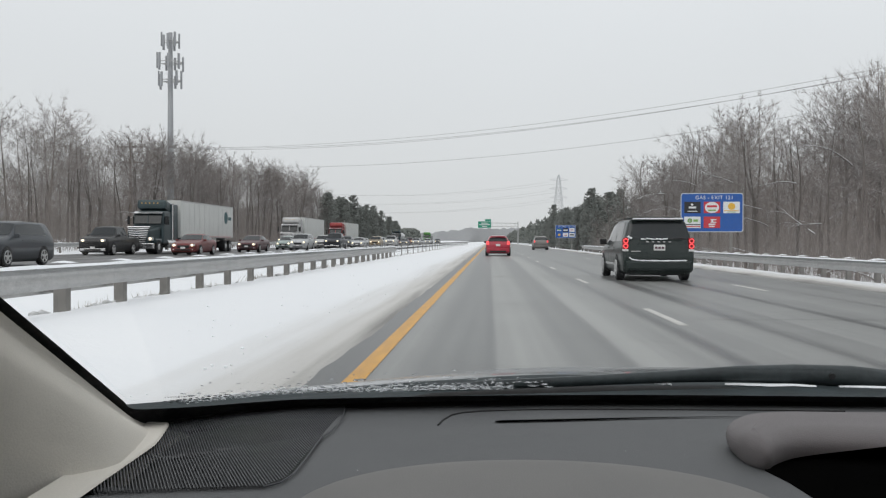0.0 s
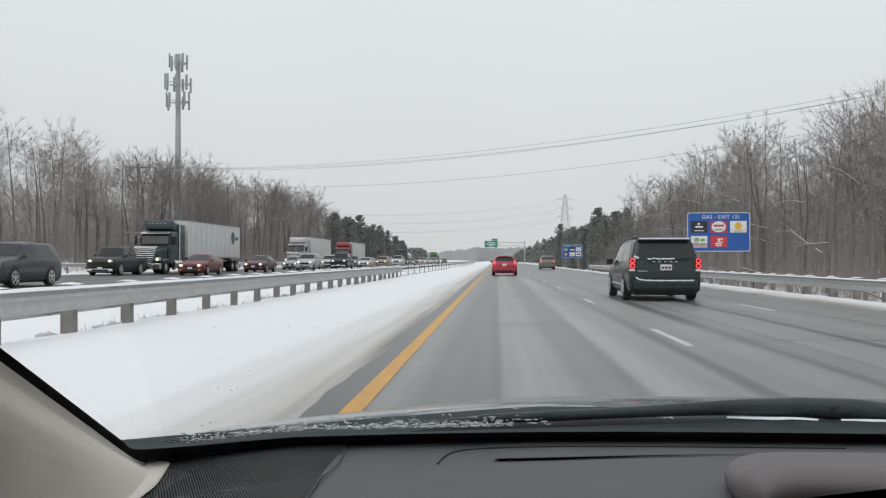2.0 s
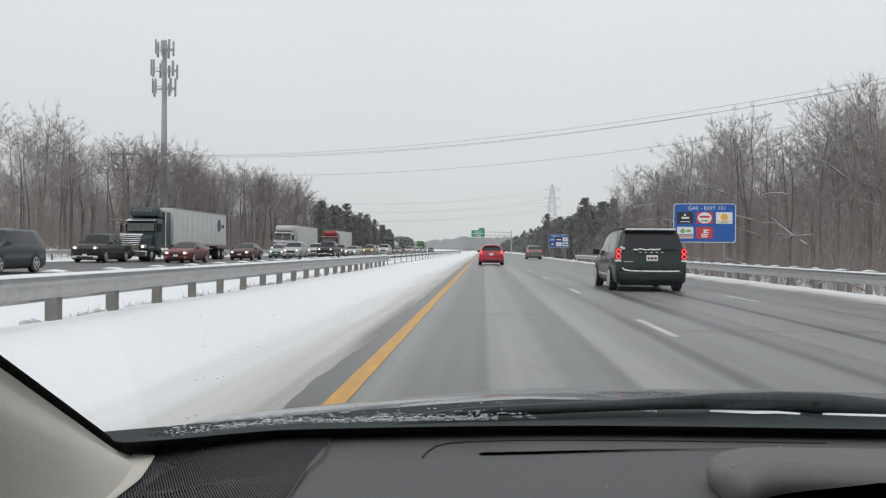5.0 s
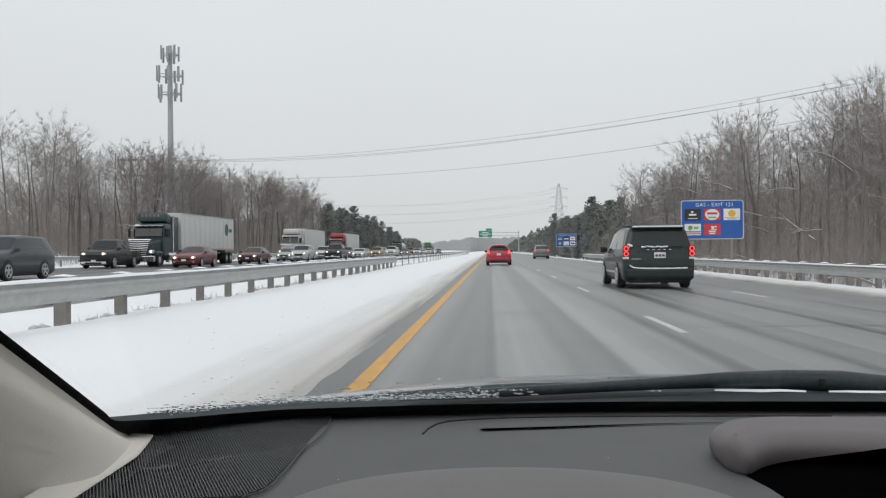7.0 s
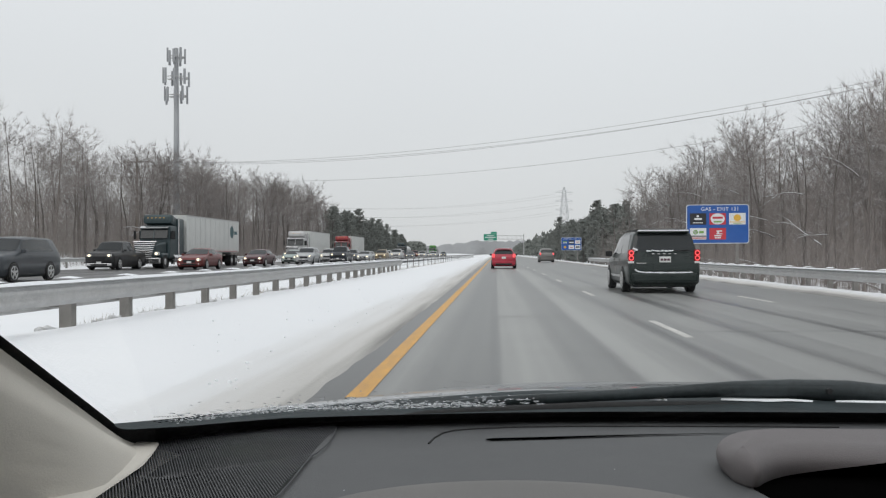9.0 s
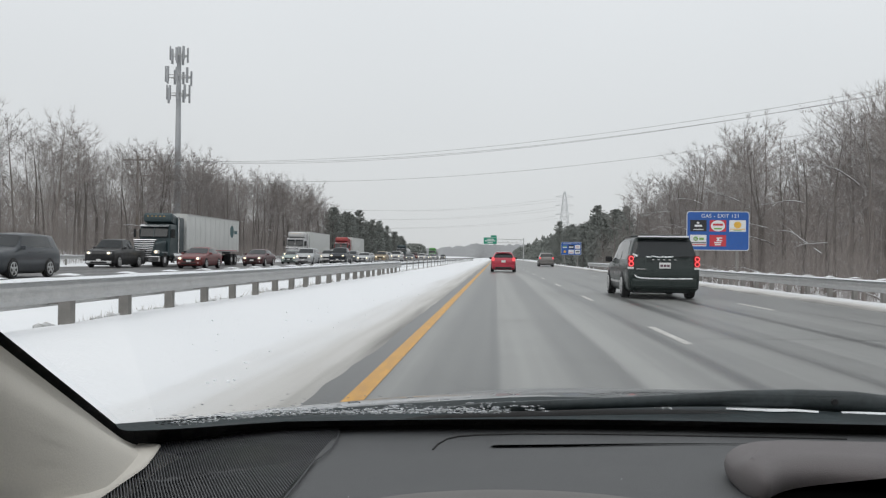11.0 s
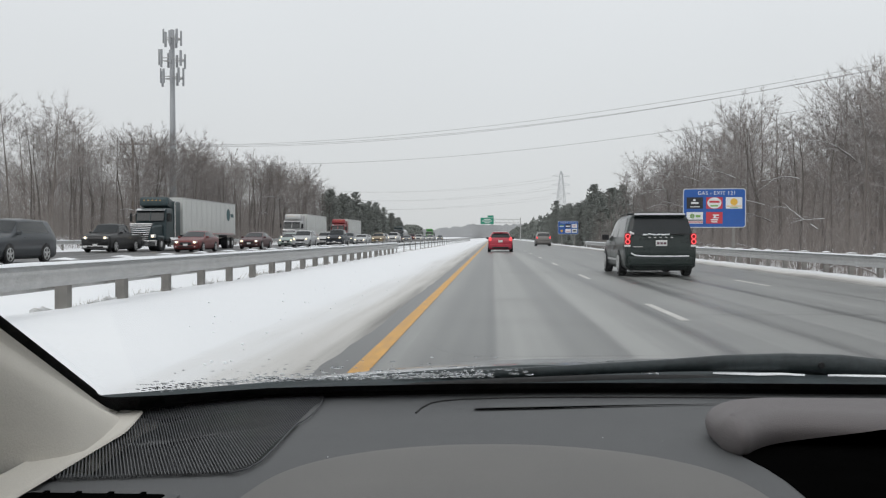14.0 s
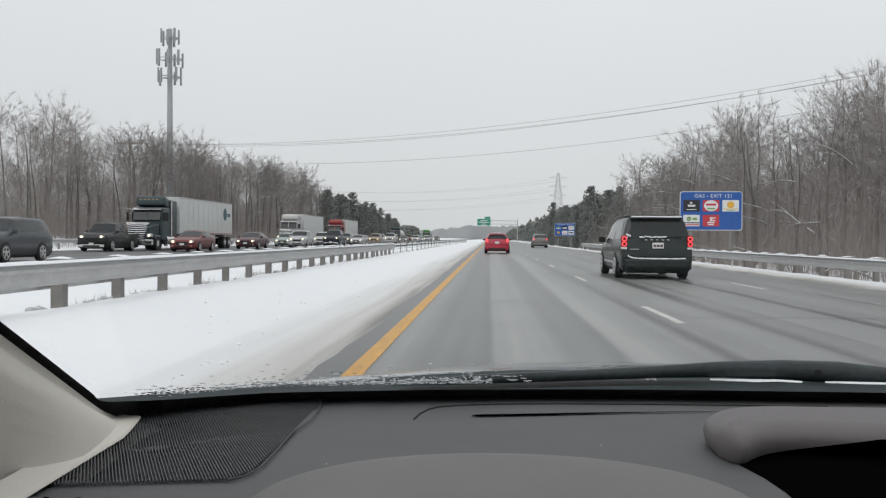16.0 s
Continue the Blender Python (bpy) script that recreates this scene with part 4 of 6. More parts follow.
# maker's mark printed on the glass, and dust on the dashboard
mark = bmesh.new()
rnd = random.Random(12)
for row in range(2):
    for k in range(11):
        c = screen(-0.292 + 0.0042 * k + 0.002 * row, 0.078 - 0.006 * row, -0.0005)
        box(mark, c.x, c.y, c.z, 0.0022 + 0.001 * rnd.random(), 0.0024, 0.0003, rot=pose(0, 0, 0, -math.degrees(math.atan(RAKE))))
part("glass_mark", mark, M_RUBBER, cabin, "tiny printed mark on the glass")["kind"] = "stuff"
dust = bmesh.new()
for k in range(9):
    x, y = rnd.uniform(-0.14, 0.45), rnd.uniform(0.62, 0.93)
    bmesh.ops.create_icosphere(dust, subdivisions=1, radius=rnd.uniform(0.0002, 0.0004), matrix=Matrix.Translation((x, y, dash_z(x, y) + 0.0003)))
o = part("dust_specks", dust, M_CAP, cabin, "pale specks of dust")
o["kind"] = "stuff"

# ---- vehicles ----
# stations: share of length from the front, belt, top, roof half-width, body half-width (shares of height and half-width)
SHAPE = {
    "sedan": [(0, .40, .42, .70, .78), (.03, .50, .53, .8, .93), (.12, .57, .61, .84, .99), (.27, .62, .67, .86, 1), (.30, .63, .69, .85, 1), (.46, .65, .96, .70, 1), (.58, .65, 1.0, .70, 1), (.73, .66, .96, .68, 1), (.88, .69, .73, .8, .98), (.97, .67, .70, .78, .93), (1, .48, .53, .7, .85)],
    "suv": [(0, .42, .44, .72, .82), (.03, .52, .55, .82, .95), (.12, .57, .61, .86, 1), (.23, .60, .65, .87, 1), (.26, .61, .67, .86, 1), (.40, .62, .96, .75, 1), (.55, .62, 1.0, .76, 1), (.85, .63, .98, .74, 1), (.93, .63, .95, .73, .98), (.985, .60, .66, .86, .95), (1, .45, .50, .84, .92)],
    "hatch": [(0, .38, .40, .70, .80), (.03, .48, .51, .8, .94), (.12, .56, .60, .84, .99), (.24, .61, .66, .86, 1), (.27, .62, .68, .85, 1), (.43, .64, .96, .70, 1), (.56, .65, 1.0, .71, 1), (.82, .67, .97, .68, 1), (.90, .68, .93, .66, .99), (.98, .62, .67, .84, .96), (1, .46, .52, .84, .92)],
    "minivan": [(0, .36, .38, .70, .80), (.03, .44, .47, .80, .93), (.10, .52, .56, .84, .99), (.18, .56, .61, .86, 1), (.21, .57, .64, .86, 1), (.38, .575, .95, .78, 1), (.52, .575, .99, .79, 1), (.84, .58, 1.0, .79, 1), (.945, .585, .985, .77, .995), (.985, .56, .61, .93, .975), (1, .40, .45, .92, .95)],
    "pickup": [(0, .44, .46, .80, .90), (.02, .54, .57, .85, .97), (.12, .60, .63, .88, 1), (.24, .62, .66, .88, 1), (.26, .62, .68, .86, 1), (.35, .62, .97, .74, 1), (.45, .62, 1.0, .75, 1), (.60, .62, .98, .74, 1), (.635, .62, .64, .93, 1), (.66, .60, .61, .95, 1), (.985, .60, .61, .95, 1), (1, .50, .52, .93, .98)],
}
DIMS = {"sedan": (4.8, 1.83, 1.45), "suv": (4.7, 1.87, 1.72), "hatch": (4.35, 1.80, 1.50), "minivan": (5.15, 1.98, 1.74), "pickup": (5.7, 2.0, 1.92)}
WINDOWS = {"sedan": ((4, 5), (7, 8)), "suv": ((4, 5), (8, 9)), "hatch": ((4, 5), (8, 9)), "minivan": ((4, 5), (8, 9)), "pickup": ((4, 5), (7, 8))}
SIDES = {"sedan": ((.36, .50), (.51, .66), (.67, .76)), "suv": ((.31, .46), (.47, .64), (.65, .86)), "hatch": ((.33, .48), (.49, .64), (.65, .80)),
         "minivan": ((.28, .42), (.445, .635), (.665, .90)), "pickup": ((.29, .43), (.44, .58))}
WHEELS = {"sedan": (.19, .78, .33), "suv": (.18, .78, .36), "hatch": (.19, .79, .32), "minivan": (.185, .785, .345), "pickup": (.17, .77, .40)}


class Shell:
    """A car's body as a loft through its stations; p(s, i) is a point of it: s along the length, i round the section."""
    def __init__(self, kind, dims=None):
        self.L, self.W, self.H = dims or DIMS[kind]
        self.st = SHAPE[kind]

    def station(self, s):
        st = self.st
        for a, b in zip(st[:-1], st[1:]):
            if a[0] <= s <= b[0]:
                k = (s - a[0]) / (b[0] - a[0])
                return [p + (q - p) * k for p, q in zip(a, b)]
        return list(st[-1] if s > 0.5 else st[0])

    def ring(self, s):
        _, belt, top, wr, w = self.station(s)
        h = self.W / 2
        zb, H = 0.20 + (0.06 if s < 0.02 or s > 0.985 else 0), self.H
        zt, zm = top * H, belt * H
        d = zt - zm
        y = self.L * (0.5 - s)
        pts = [(0, zb), (w * h * .86, zb), (w * h * .975, zb + .10), (w * h, zb + (zm - zb) * .55), (w * h * .995, zb + (zm - zb) * .8), (w * h * .965, zm),
               (wr * h + (w * h * .965 - wr * h) * .08, zm + d * .84), (wr * h * .93, zm + d * .965), (wr * h * .6, zt), (0, zt + .012)]
        return [(x, y, z) for x, z in pts]

    def p(self, s, i):
        r = self.ring(s)
        j = min(len(r) - 2, max(0, int(i)))
        return Vector(r[j]).lerp(Vector(r[j + 1]), i - j)


def patch(sh, s0, s1, i0, i1, ns=4, ni=4, off=0.006, side=1, skew=0.0):
    """A pane or panel that lies just proud of the shell."""
    def f(a, b):
        s = s0 + (s1 - s0) * a + skew * (b if s0 < 0.4 else -b if s1 > 0.8 else 0)
        i = i0 + (i1 - i0) * b
        q = sh.p(s, i)
        e = 1e-3
        du, dv = sh.p(s + e, i) - sh.p(s - e, i), sh.p(s, i + .02) - sh.p(s, i - .02)
        n = du.cross(dv)
        n = n.normalized() if n.length > 1e-9 else Vector((1, 0, 0))
        if n.x < -1e-4 or (abs(n.x) <= 1e-4 and n.z < 0):
            n = -n
        q = q + n * off
        return (q.x * side, q.y, q.z)
    bm = sheet(f, span(0, 1, ns), span(0, 1, ni))
    return bm


def cross_patch(sh, s0, s1, off=0.008, ns=4, lo=0.06, hi=0.94):
    """A windscreen or rear window right across the car."""
    idx = [6.3, 6.8, 7.3, 8, 9]
    def f(a, k):
        s = s0 + (s1 - s0) * (lo + (hi - lo) * a)
        i = idx[int(abs(k))] if k >= 0 else idx[int(-k) - 1]
        q = sh.p(s, i)
        sgn = -1 if k < 0 else 1
        e = sh.p(min(1, s + .004), 9) - sh.p(max(0, s - .004), 9)
        n = Vector((0, -e.z, e.y))
        n = n.normalized()
        if n.z < 0:
            n = -n
        q = q + n * off
        return (q.x * sgn, q.y, q.z)
    return sheet(f, span(0, 1, ns), [-1, -2, -3, -4, 4, 3, 2, 1, 0])


def car(kind, colour, m, label, group="", category="car", lights="head", dims=None, name=None):
    sh = Shell(kind, dims)
    root = thing(name or category.replace(" ", "_"), label, category, group, m)
    ss = sorted({round(s, 4) for a, b in zip(sh.st[:-1], sh.st[1:]) for s in span(a[0], b[0], 3)})
    bm = bmesh.new()
    rings = []
    for s in ss:
        r = sh.ring(s)
        rings.append([bm.verts.new(q) for q in r] + [bm.verts.new((-q[0], q[1], q[2])) for q in r[-2:0:-1]])
    n = len(rings[0])
    for a, b in zip(rings[:-1], rings[1:]):
        for i in range(n):
            bm.faces.new((a[i], a[(i + 1) % n], b[(i + 1) % n], b[i]))
    bm.faces.new(rings[0][::-1])
    bm.faces.new(rings[-1])
    bmesh.ops.recalc_face_normals(bm, faces=bm.faces[:])
    part("body", bm, colour, root, smooth=True)
    (f0, f1), (r0, r1) = WINDOWS[kind]
    st = sh.st
    part("windscreen", cross_patch(sh, st[f0][0], st[f1][0]), M_TINT, root, "tinted glass", True)
    part("rear_window", cross_patch(sh, st[r0][0], st[r1][0], lo=0.12, hi=0.86), M_TINT, root, "dark rear glass", True)
    for side in (1, -1):
        for a, b in SIDES[kind]:
            part("side_window", patch(sh, a, b, 5.15, 6.0, side=side, skew=0.05), M_TINT, root, smooth=True)
        wf, wb, r = WHEELS[kind]
        for s in (wf, wb):
            x = sh.W / 2 * 0.985
            y = sh.L * (0.5 - s)
            # no arch is cut: a black disc paints the shaded gap behind the wheel
            bm = bmesh.new()
            bmesh.ops.create_cone(bm, cap_ends=True, segments=28, radius1=r * 1.08, radius2=r * 1.08, depth=0.012, matrix=Matrix.Translation((side * (x + 0.012), y, r + 0.02)) @ Matrix.Rotation(math.pi / 2, 4, "Y"))
            bmesh.ops.bisect_plane(bm, geom=bm.verts[:] + bm.edges[:] + bm.faces[:], plane_co=(0, 0, 0.19), plane_no=(0, 0, -1), clear_outer=True)
            part("arch_gap_shade", bm, M_RUBBER, root)
            wheel(root, side * (x + 0.022), y, r, side)
        mx = sh.p(st[f0][0] + 0.05, 5.2)
        part("door_mirror", bbox(side * (mx.x + 0.115), mx.y, mx.z + 0.05, *((0.21, 0.12, 0.17) if kind == "minivan" else (0.20, 0.10, 0.15)), 0.03), colour if lights != "tail" else M_BLACK, root, "door mirror")
        for a, b in SIDES[kind][:2]:
            q = sh.p(b - 0.02, 4.5)
            part("door_handle", bbox(side * (q.x + 0.012), q.y, q.z, 0.025, 0.18, 0.03, 0.008), colour, root)
        for a, b in SIDES[kind][:2]:
            part("door_seam", patch(sh, b + 0.004, b + 0.0065, 2.2, 4.9, 1, 6, 0.003, side), M_RUBBER, root)
        # lamps
        hz = sh.st[1][1] * sh.H
        h = sh.W / 2
        lamp = part("headlamp", bbox(side * h * .68, sh.L / 2 - 0.09, hz * .93, h * .34, 0.20, 0.14, 0.04), M_RIM, root, "lit headlamp" if lights == "head" else "")
        if lights == "head":
            part("bulb", bcyl((side * h * .66, sh.L / 2 - 0.02, hz * .93), (side * h * .66, sh.L / 2 + 0.02, hz * .93), 0.075, seg=14), M_HEAD, lamp)
            part("fog_lamp", bcyl((side * h * .70, sh.L / 2 + 0.03, 0.38), (side * h * .70, sh.L / 2 + 0.05, 0.38), 0.04, seg=12), M_RIM, root)
        if kind in ("sedan", "pickup") or lights == "head":
            part("tail_lamp", bbox(side * h * .80, -sh.L / 2 + 0.05, sh.H * .52, h * .22, 0.12, 0.18, 0.03), M_TAILDIM, root)
    part("grille", bbox(0, sh.L / 2 - 0.02, sh.st[1][1] * sh.H * .78, sh.W * .44, 0.08, 0.20, 0.02), M_BLACK, root, "dark radiator grille")
    part("front_bumper", bbox(0, sh.L / 2 - 0.05, 0.36, sh.W * .86, 0.18, 0.20, 0.05), colour if kind != "pickup" else M_CHROME, root)
    part("rear_bumper", bbox(0, -sh.L / 2 + 0.04, 0.44, sh.W * .90, 0.20, 0.26, 0.06), colour if kind != "pickup" else M_CHROME, root)
    part("lower_intake", bbox(0, sh.L / 2 + 0.03, 0.36, sh.W * .56, 0.04, 0.11, 0.02), M_BLACK, root, "dark lower intake")
    part("front_plate", bbox(0, sh.L / 2 + 0.045, 0.50, 0.31, 0.015, 0.13, 0.005), M_PLATE, root)
    part("underbody", bbox(0, 0, 0.24, sh.W * .84, sh.L * .93, 0.14, 0.03), M_BLACK, root)
    return root, sh


# black minivan one lane to the right
van, vs = car("minivan", paint("black_green", (0.016, 0.025, 0.023), 0.0, 0.2, 0.30, 0.35), pose(4.58, 28.5, 0, 0, 0, 0), "black minivan with lit tail lamps and snow on its roof", category="minivan", lights="tail")
h = vs.W / 2
for side in (1, -1):
    lamp = part("tail_lamp", bbox(side * (h * .90), -vs.L / 2 + 0.105, 1.04, 0.16, 0.20, 0.33, 0.035), M_TAILDIM, van, "red tail lamp")
    for z in (0.97, 1.11):
        bm = bmesh.new()
        for k in range(16):
            a, b = 2 * math.pi * k / 16, 2 * math.pi * (k + 1) / 16
            cyl(bm, (side * h * .90 + .058 * math.cos(a), -vs.L / 2 - 0.002, z + .058 * math.sin(a)), (side * h * .90 + .058 * math.cos(b), -vs.L / 2 - 0.002, z + .058 * math.sin(b)), 0.014, seg=6)
        part("light_ring", bm, M_TAIL, lamp, "glowing red ring")
    part("reverse_lens", bbox(side * h * .90, -vs.L / 2 + 0.10, 0.855, 0.15, 0.2, 0.06, 0.015), M_PLATE, lamp)
    part("sill_strip", patch(vs, 0.28, 0.70, 2.35, 2.55, 8, 2, 0.012, side), M_CHROME, van, "bright sill strip")
part("tailgate_seam", bbox(0, -vs.L / 2 - 0.012, 0.60, 1.5, 0.01, 0.014), M_RUBBER, van)
plate = part("number_plate", bbox(0.02, -vs.L / 2 - 0.01, 0.93, 0.31, 0.03, 0.16, 0.01), M_PLATE, van, "white number plate")
for k in range(3):
    part("plate_bar", bbox(-0.07 + 0.09 * k, -vs.L / 2 - 0.028, 0.925, 0.07, 0.006, 0.06), M_PLATEBAR, plate)
for k in range(5):
    part("badge_bar", bbox(-0.30 + 0.15 * k, -vs.L / 2 + 0.02, 1.085, 0.07, 0.03, 0.028, 0.006), M_CHROME, van)
part("badge_bar", bbox(-0.62, -vs.L / 2 - 0.0, 0.83, 0.26, 0.02, 0.022), M_CHROME, van)
SNOW_LIP = rounded_line([Vector((x, -vs.L / 2 - 0.058 + 0.03 * (abs(x) / .8) ** 2, z)) for x, z in ((-0.80, 0.665), (-0.74, 0.61), (-0.62, 0.582), (-0.4, 0.573), (0.1, 0.57), (0.5, 0.572), (0.76, 0.578))], 2)
part("bumper_snow", swept(SNOW_LIP, [0.019 + 0.004 * math.sin(2.1 * k) for k in range(len(SNOW_LIP))], 8), M_CAP, van, "strip of snow on the bumper")
part("rear_wiper", bcyl((0.25, -vs.L / 2 + 0.02, 1.16), (0.68, -vs.L / 2 + 0.03, 1.185), 0.014), M_RUBBER, van)
bm = bmesh.new()
rnd = random.Random(8)
for k in range(16):
    x = -0.45 + 0.045 * k
    bmesh.ops.create_icosphere(bm, subdivisions=1, radius=1, matrix=Matrix.Translation((x, -vs.L / 2 + 0.03, 1.165 + rnd.uniform(-.01, .02))) @ Matrix.Diagonal((.04, .02, rnd.uniform(.01, .028), 1)))
for k in range(5):
    bmesh.ops.create_icosphere(bm, subdivisions=1, radius=1, matrix=Matrix.Translation((-0.80 + rnd.uniform(-.04, .06), -vs.L / 2 + 0.03, 1.18 + rnd.uniform(-.03, .05))) @ Matrix.Diagonal((.04, .02, .03, 1)))
part("window_snow", bm, M_CAP, van, "crust of snow below the rear glass")
part("roof_snow", sheet(lambda x, y: (x, y, 1.755 + 0.022 * (1 - (x / .74) ** 2) + 0.008 * hump(x, y, .3, 2)), span(-.72, .72, 12), span(-2.28, 0.6, 24)), M_CAP, van, "thin snow on the roof", True)
part("spoiler", bbox(0, -vs.L / 2 + 0.215, 1.688, 1.40, 0.22, 0.03, 0.012), paint("black_green", ()), van)
part("spoiler_snow", bbox(0, -vs.L / 2 + 0.215, 1.722, 1.36, 0.25, 0.042, 0.018), M_CAP, van, "snow along the rear spoiler")

# red hatchback ahead in the same lane
red, rs = car("hatch", paint("bright_red", (0.42, 0.030, 0.055), 0.0), pose(0.55, 71.2, 0), "bright red hatchback with lit tail lamps on wet asphalt", category="hatchback", lights="tail")
for side in (1, -1):
    part("tail_lamp", bbox(side * .76, -rs.L / 2 + 0.09, 0.95, 0.20, 0.2, 0.26, 0.04), M_TAIL, red, "lit tail lamp")
part("number_plate", bbox(0, -rs.L / 2 - 0.005, 0.80, 0.31, 0.03, 0.16, 0.01), M_PLATE, red, "white number plate")
part("bumper_panel", bbox(0, -rs.L / 2 - 0.04, 0.33, 1.2, 0.08, 0.14, 0.03), M_BLACK, red)
part("roof_snow", sheet(lambda x, y: (x, y, 1.512 - 0.035 * (y + 0.35) ** 2 + 0.012 * (1 - (x / .5) ** 2) + 0.006 * hump(x, y, .2, 3)), span(-.5, .5, 8), span(-1.15, 0.35, 12)), M_CAP, red, "thin snow on the roof", True)
part("roof_spoiler", bbox(0, -rs.L / 2 + 0.42, 1.46, 1.06, 0.25, 0.05, 0.02), paint("bright_red", ()), red)
suv1, ss1 = car("suv", paint("grey_beige", (0.20, 0.19, 0.18), 0.4), pose(6.3, 120, 0), "grey sport utility car far ahead on the wet road", category="suv", lights="tail")
for side in (1, -1):
    part("tail_lamp", bbox(side * .80, -ss1.L / 2 + 0.09, 1.05, 0.18, 0.2, 0.26, 0.04), M_TAIL, suv1, "lit tail lamp")
for k, (x, y, kd, col, nm) in enumerate(((0.8, 230, "suv", (0.15, 0.16, 0.17), "dark"), (-0.2, 300, "sedan", (0.45, 0.46, 0.47), "silver"), (4.0, 275, "suv", (0.5, 0.5, 0.5), "white"))):
    car(kd, paint(nm, col), pose(x, y, 0), "distant %s car driving away on the wet road" % nm, "cars driving away", kd if kd == "suv" else "car", "tail")

# oncoming traffic on the opposite carriageway: x, y, kind, colour name, colour
ONCOMING = [(-18.6, 35, "suv", "slate_blue", (0.05, 0.057, 0.065)), (-25.9, 62.8, "pickup", "matt_black", (0.02, 0.02, 0.021)),
            (-20.3, 63.5, "sedan", "maroon", (0.15, 0.03, 0.028)), (-20.4, 80, "sedan", "dark_plum", (0.08, 0.025, 0.028)),
            (-19.6, 97, "suv", "silver", (0.45, 0.46, 0.47)), (-22.2, 102, "sedan", "pale_green", (0.30, 0.36, 0.34)), (-18.4, 111, "pickup", "black_blue", (0.025, 0.03, 0.04)),
            (-21.8, 122, "suv", "white", (0.7, 0.7, 0.7)), (-18.4, 131, "sedan", "silver", (0.45, 0.46, 0.47)), (-22, 143, "suv", "dark", (0.10, 0.10, 0.11)),
            (-18.3, 150, "suv", "tan", (0.32, 0.25, 0.16)), (-22.1, 163, "sedan", "white", (0.7, 0.7, 0.7)), (-18.2, 172, "pickup", "white", (0.7, 0.7, 0.7)),
            (-22, 188, "suv", "silver", (0.45, 0.46, 0.47)), (-18.3, 200, "sedan", "dark", (0.1, 0.1, 0.11)), (-22, 216, "sedan", "maroon", (0.2, 0.035, 0.03)),
            (-18.3, 232, "suv", "white", (0.7, 0.7, 0.7)), (-25.7, 236, "suv", "dark", (0.1, 0.1, 0.11)), (-22, 255, "pickup", "dark_red", (0.13, 0.02, 0.022)), (-18.3, 275, "suv", "silver", (0.45, 0.46, 0.47)),
            (-25.6, 210, "pickup", "tan", (0.32, 0.25, 0.16)), (-22, 300, "sedan", "silver", (0.45, 0.46, 0.47)), (-18.3, 325, "suv", "dark", (0.1, 0.1, 0.11))]
for x, y, kd, nm, col in ONCOMING:
    cat = {"sedan": "car", "suv": "suv", "pickup": "pickup truck"}[kd]
    car(kd, paint(nm, col), pose(x, y, 0.1, 0, 0, 180), "%s %s with headlamps on, oncoming on the wet road" % (nm.replace("_", " "), {"sedan": "saloon car"}.get(kd, cat)), "oncoming traffic", cat)


def big_wheel(root, x, y, side, r=0.5, w=0.3):
    o = part("wheel", bcyl((x - side * w, y, r), (x, y, r), r, seg=22), M_TYRE, root)
    bmesh_hub = bcyl((x - side * 0.02, y, r), (x + side * 0.03, y, r), r * 0.55, r * 0.3, seg=14)
    part("rim", bmesh_hub, M_RIM, o)


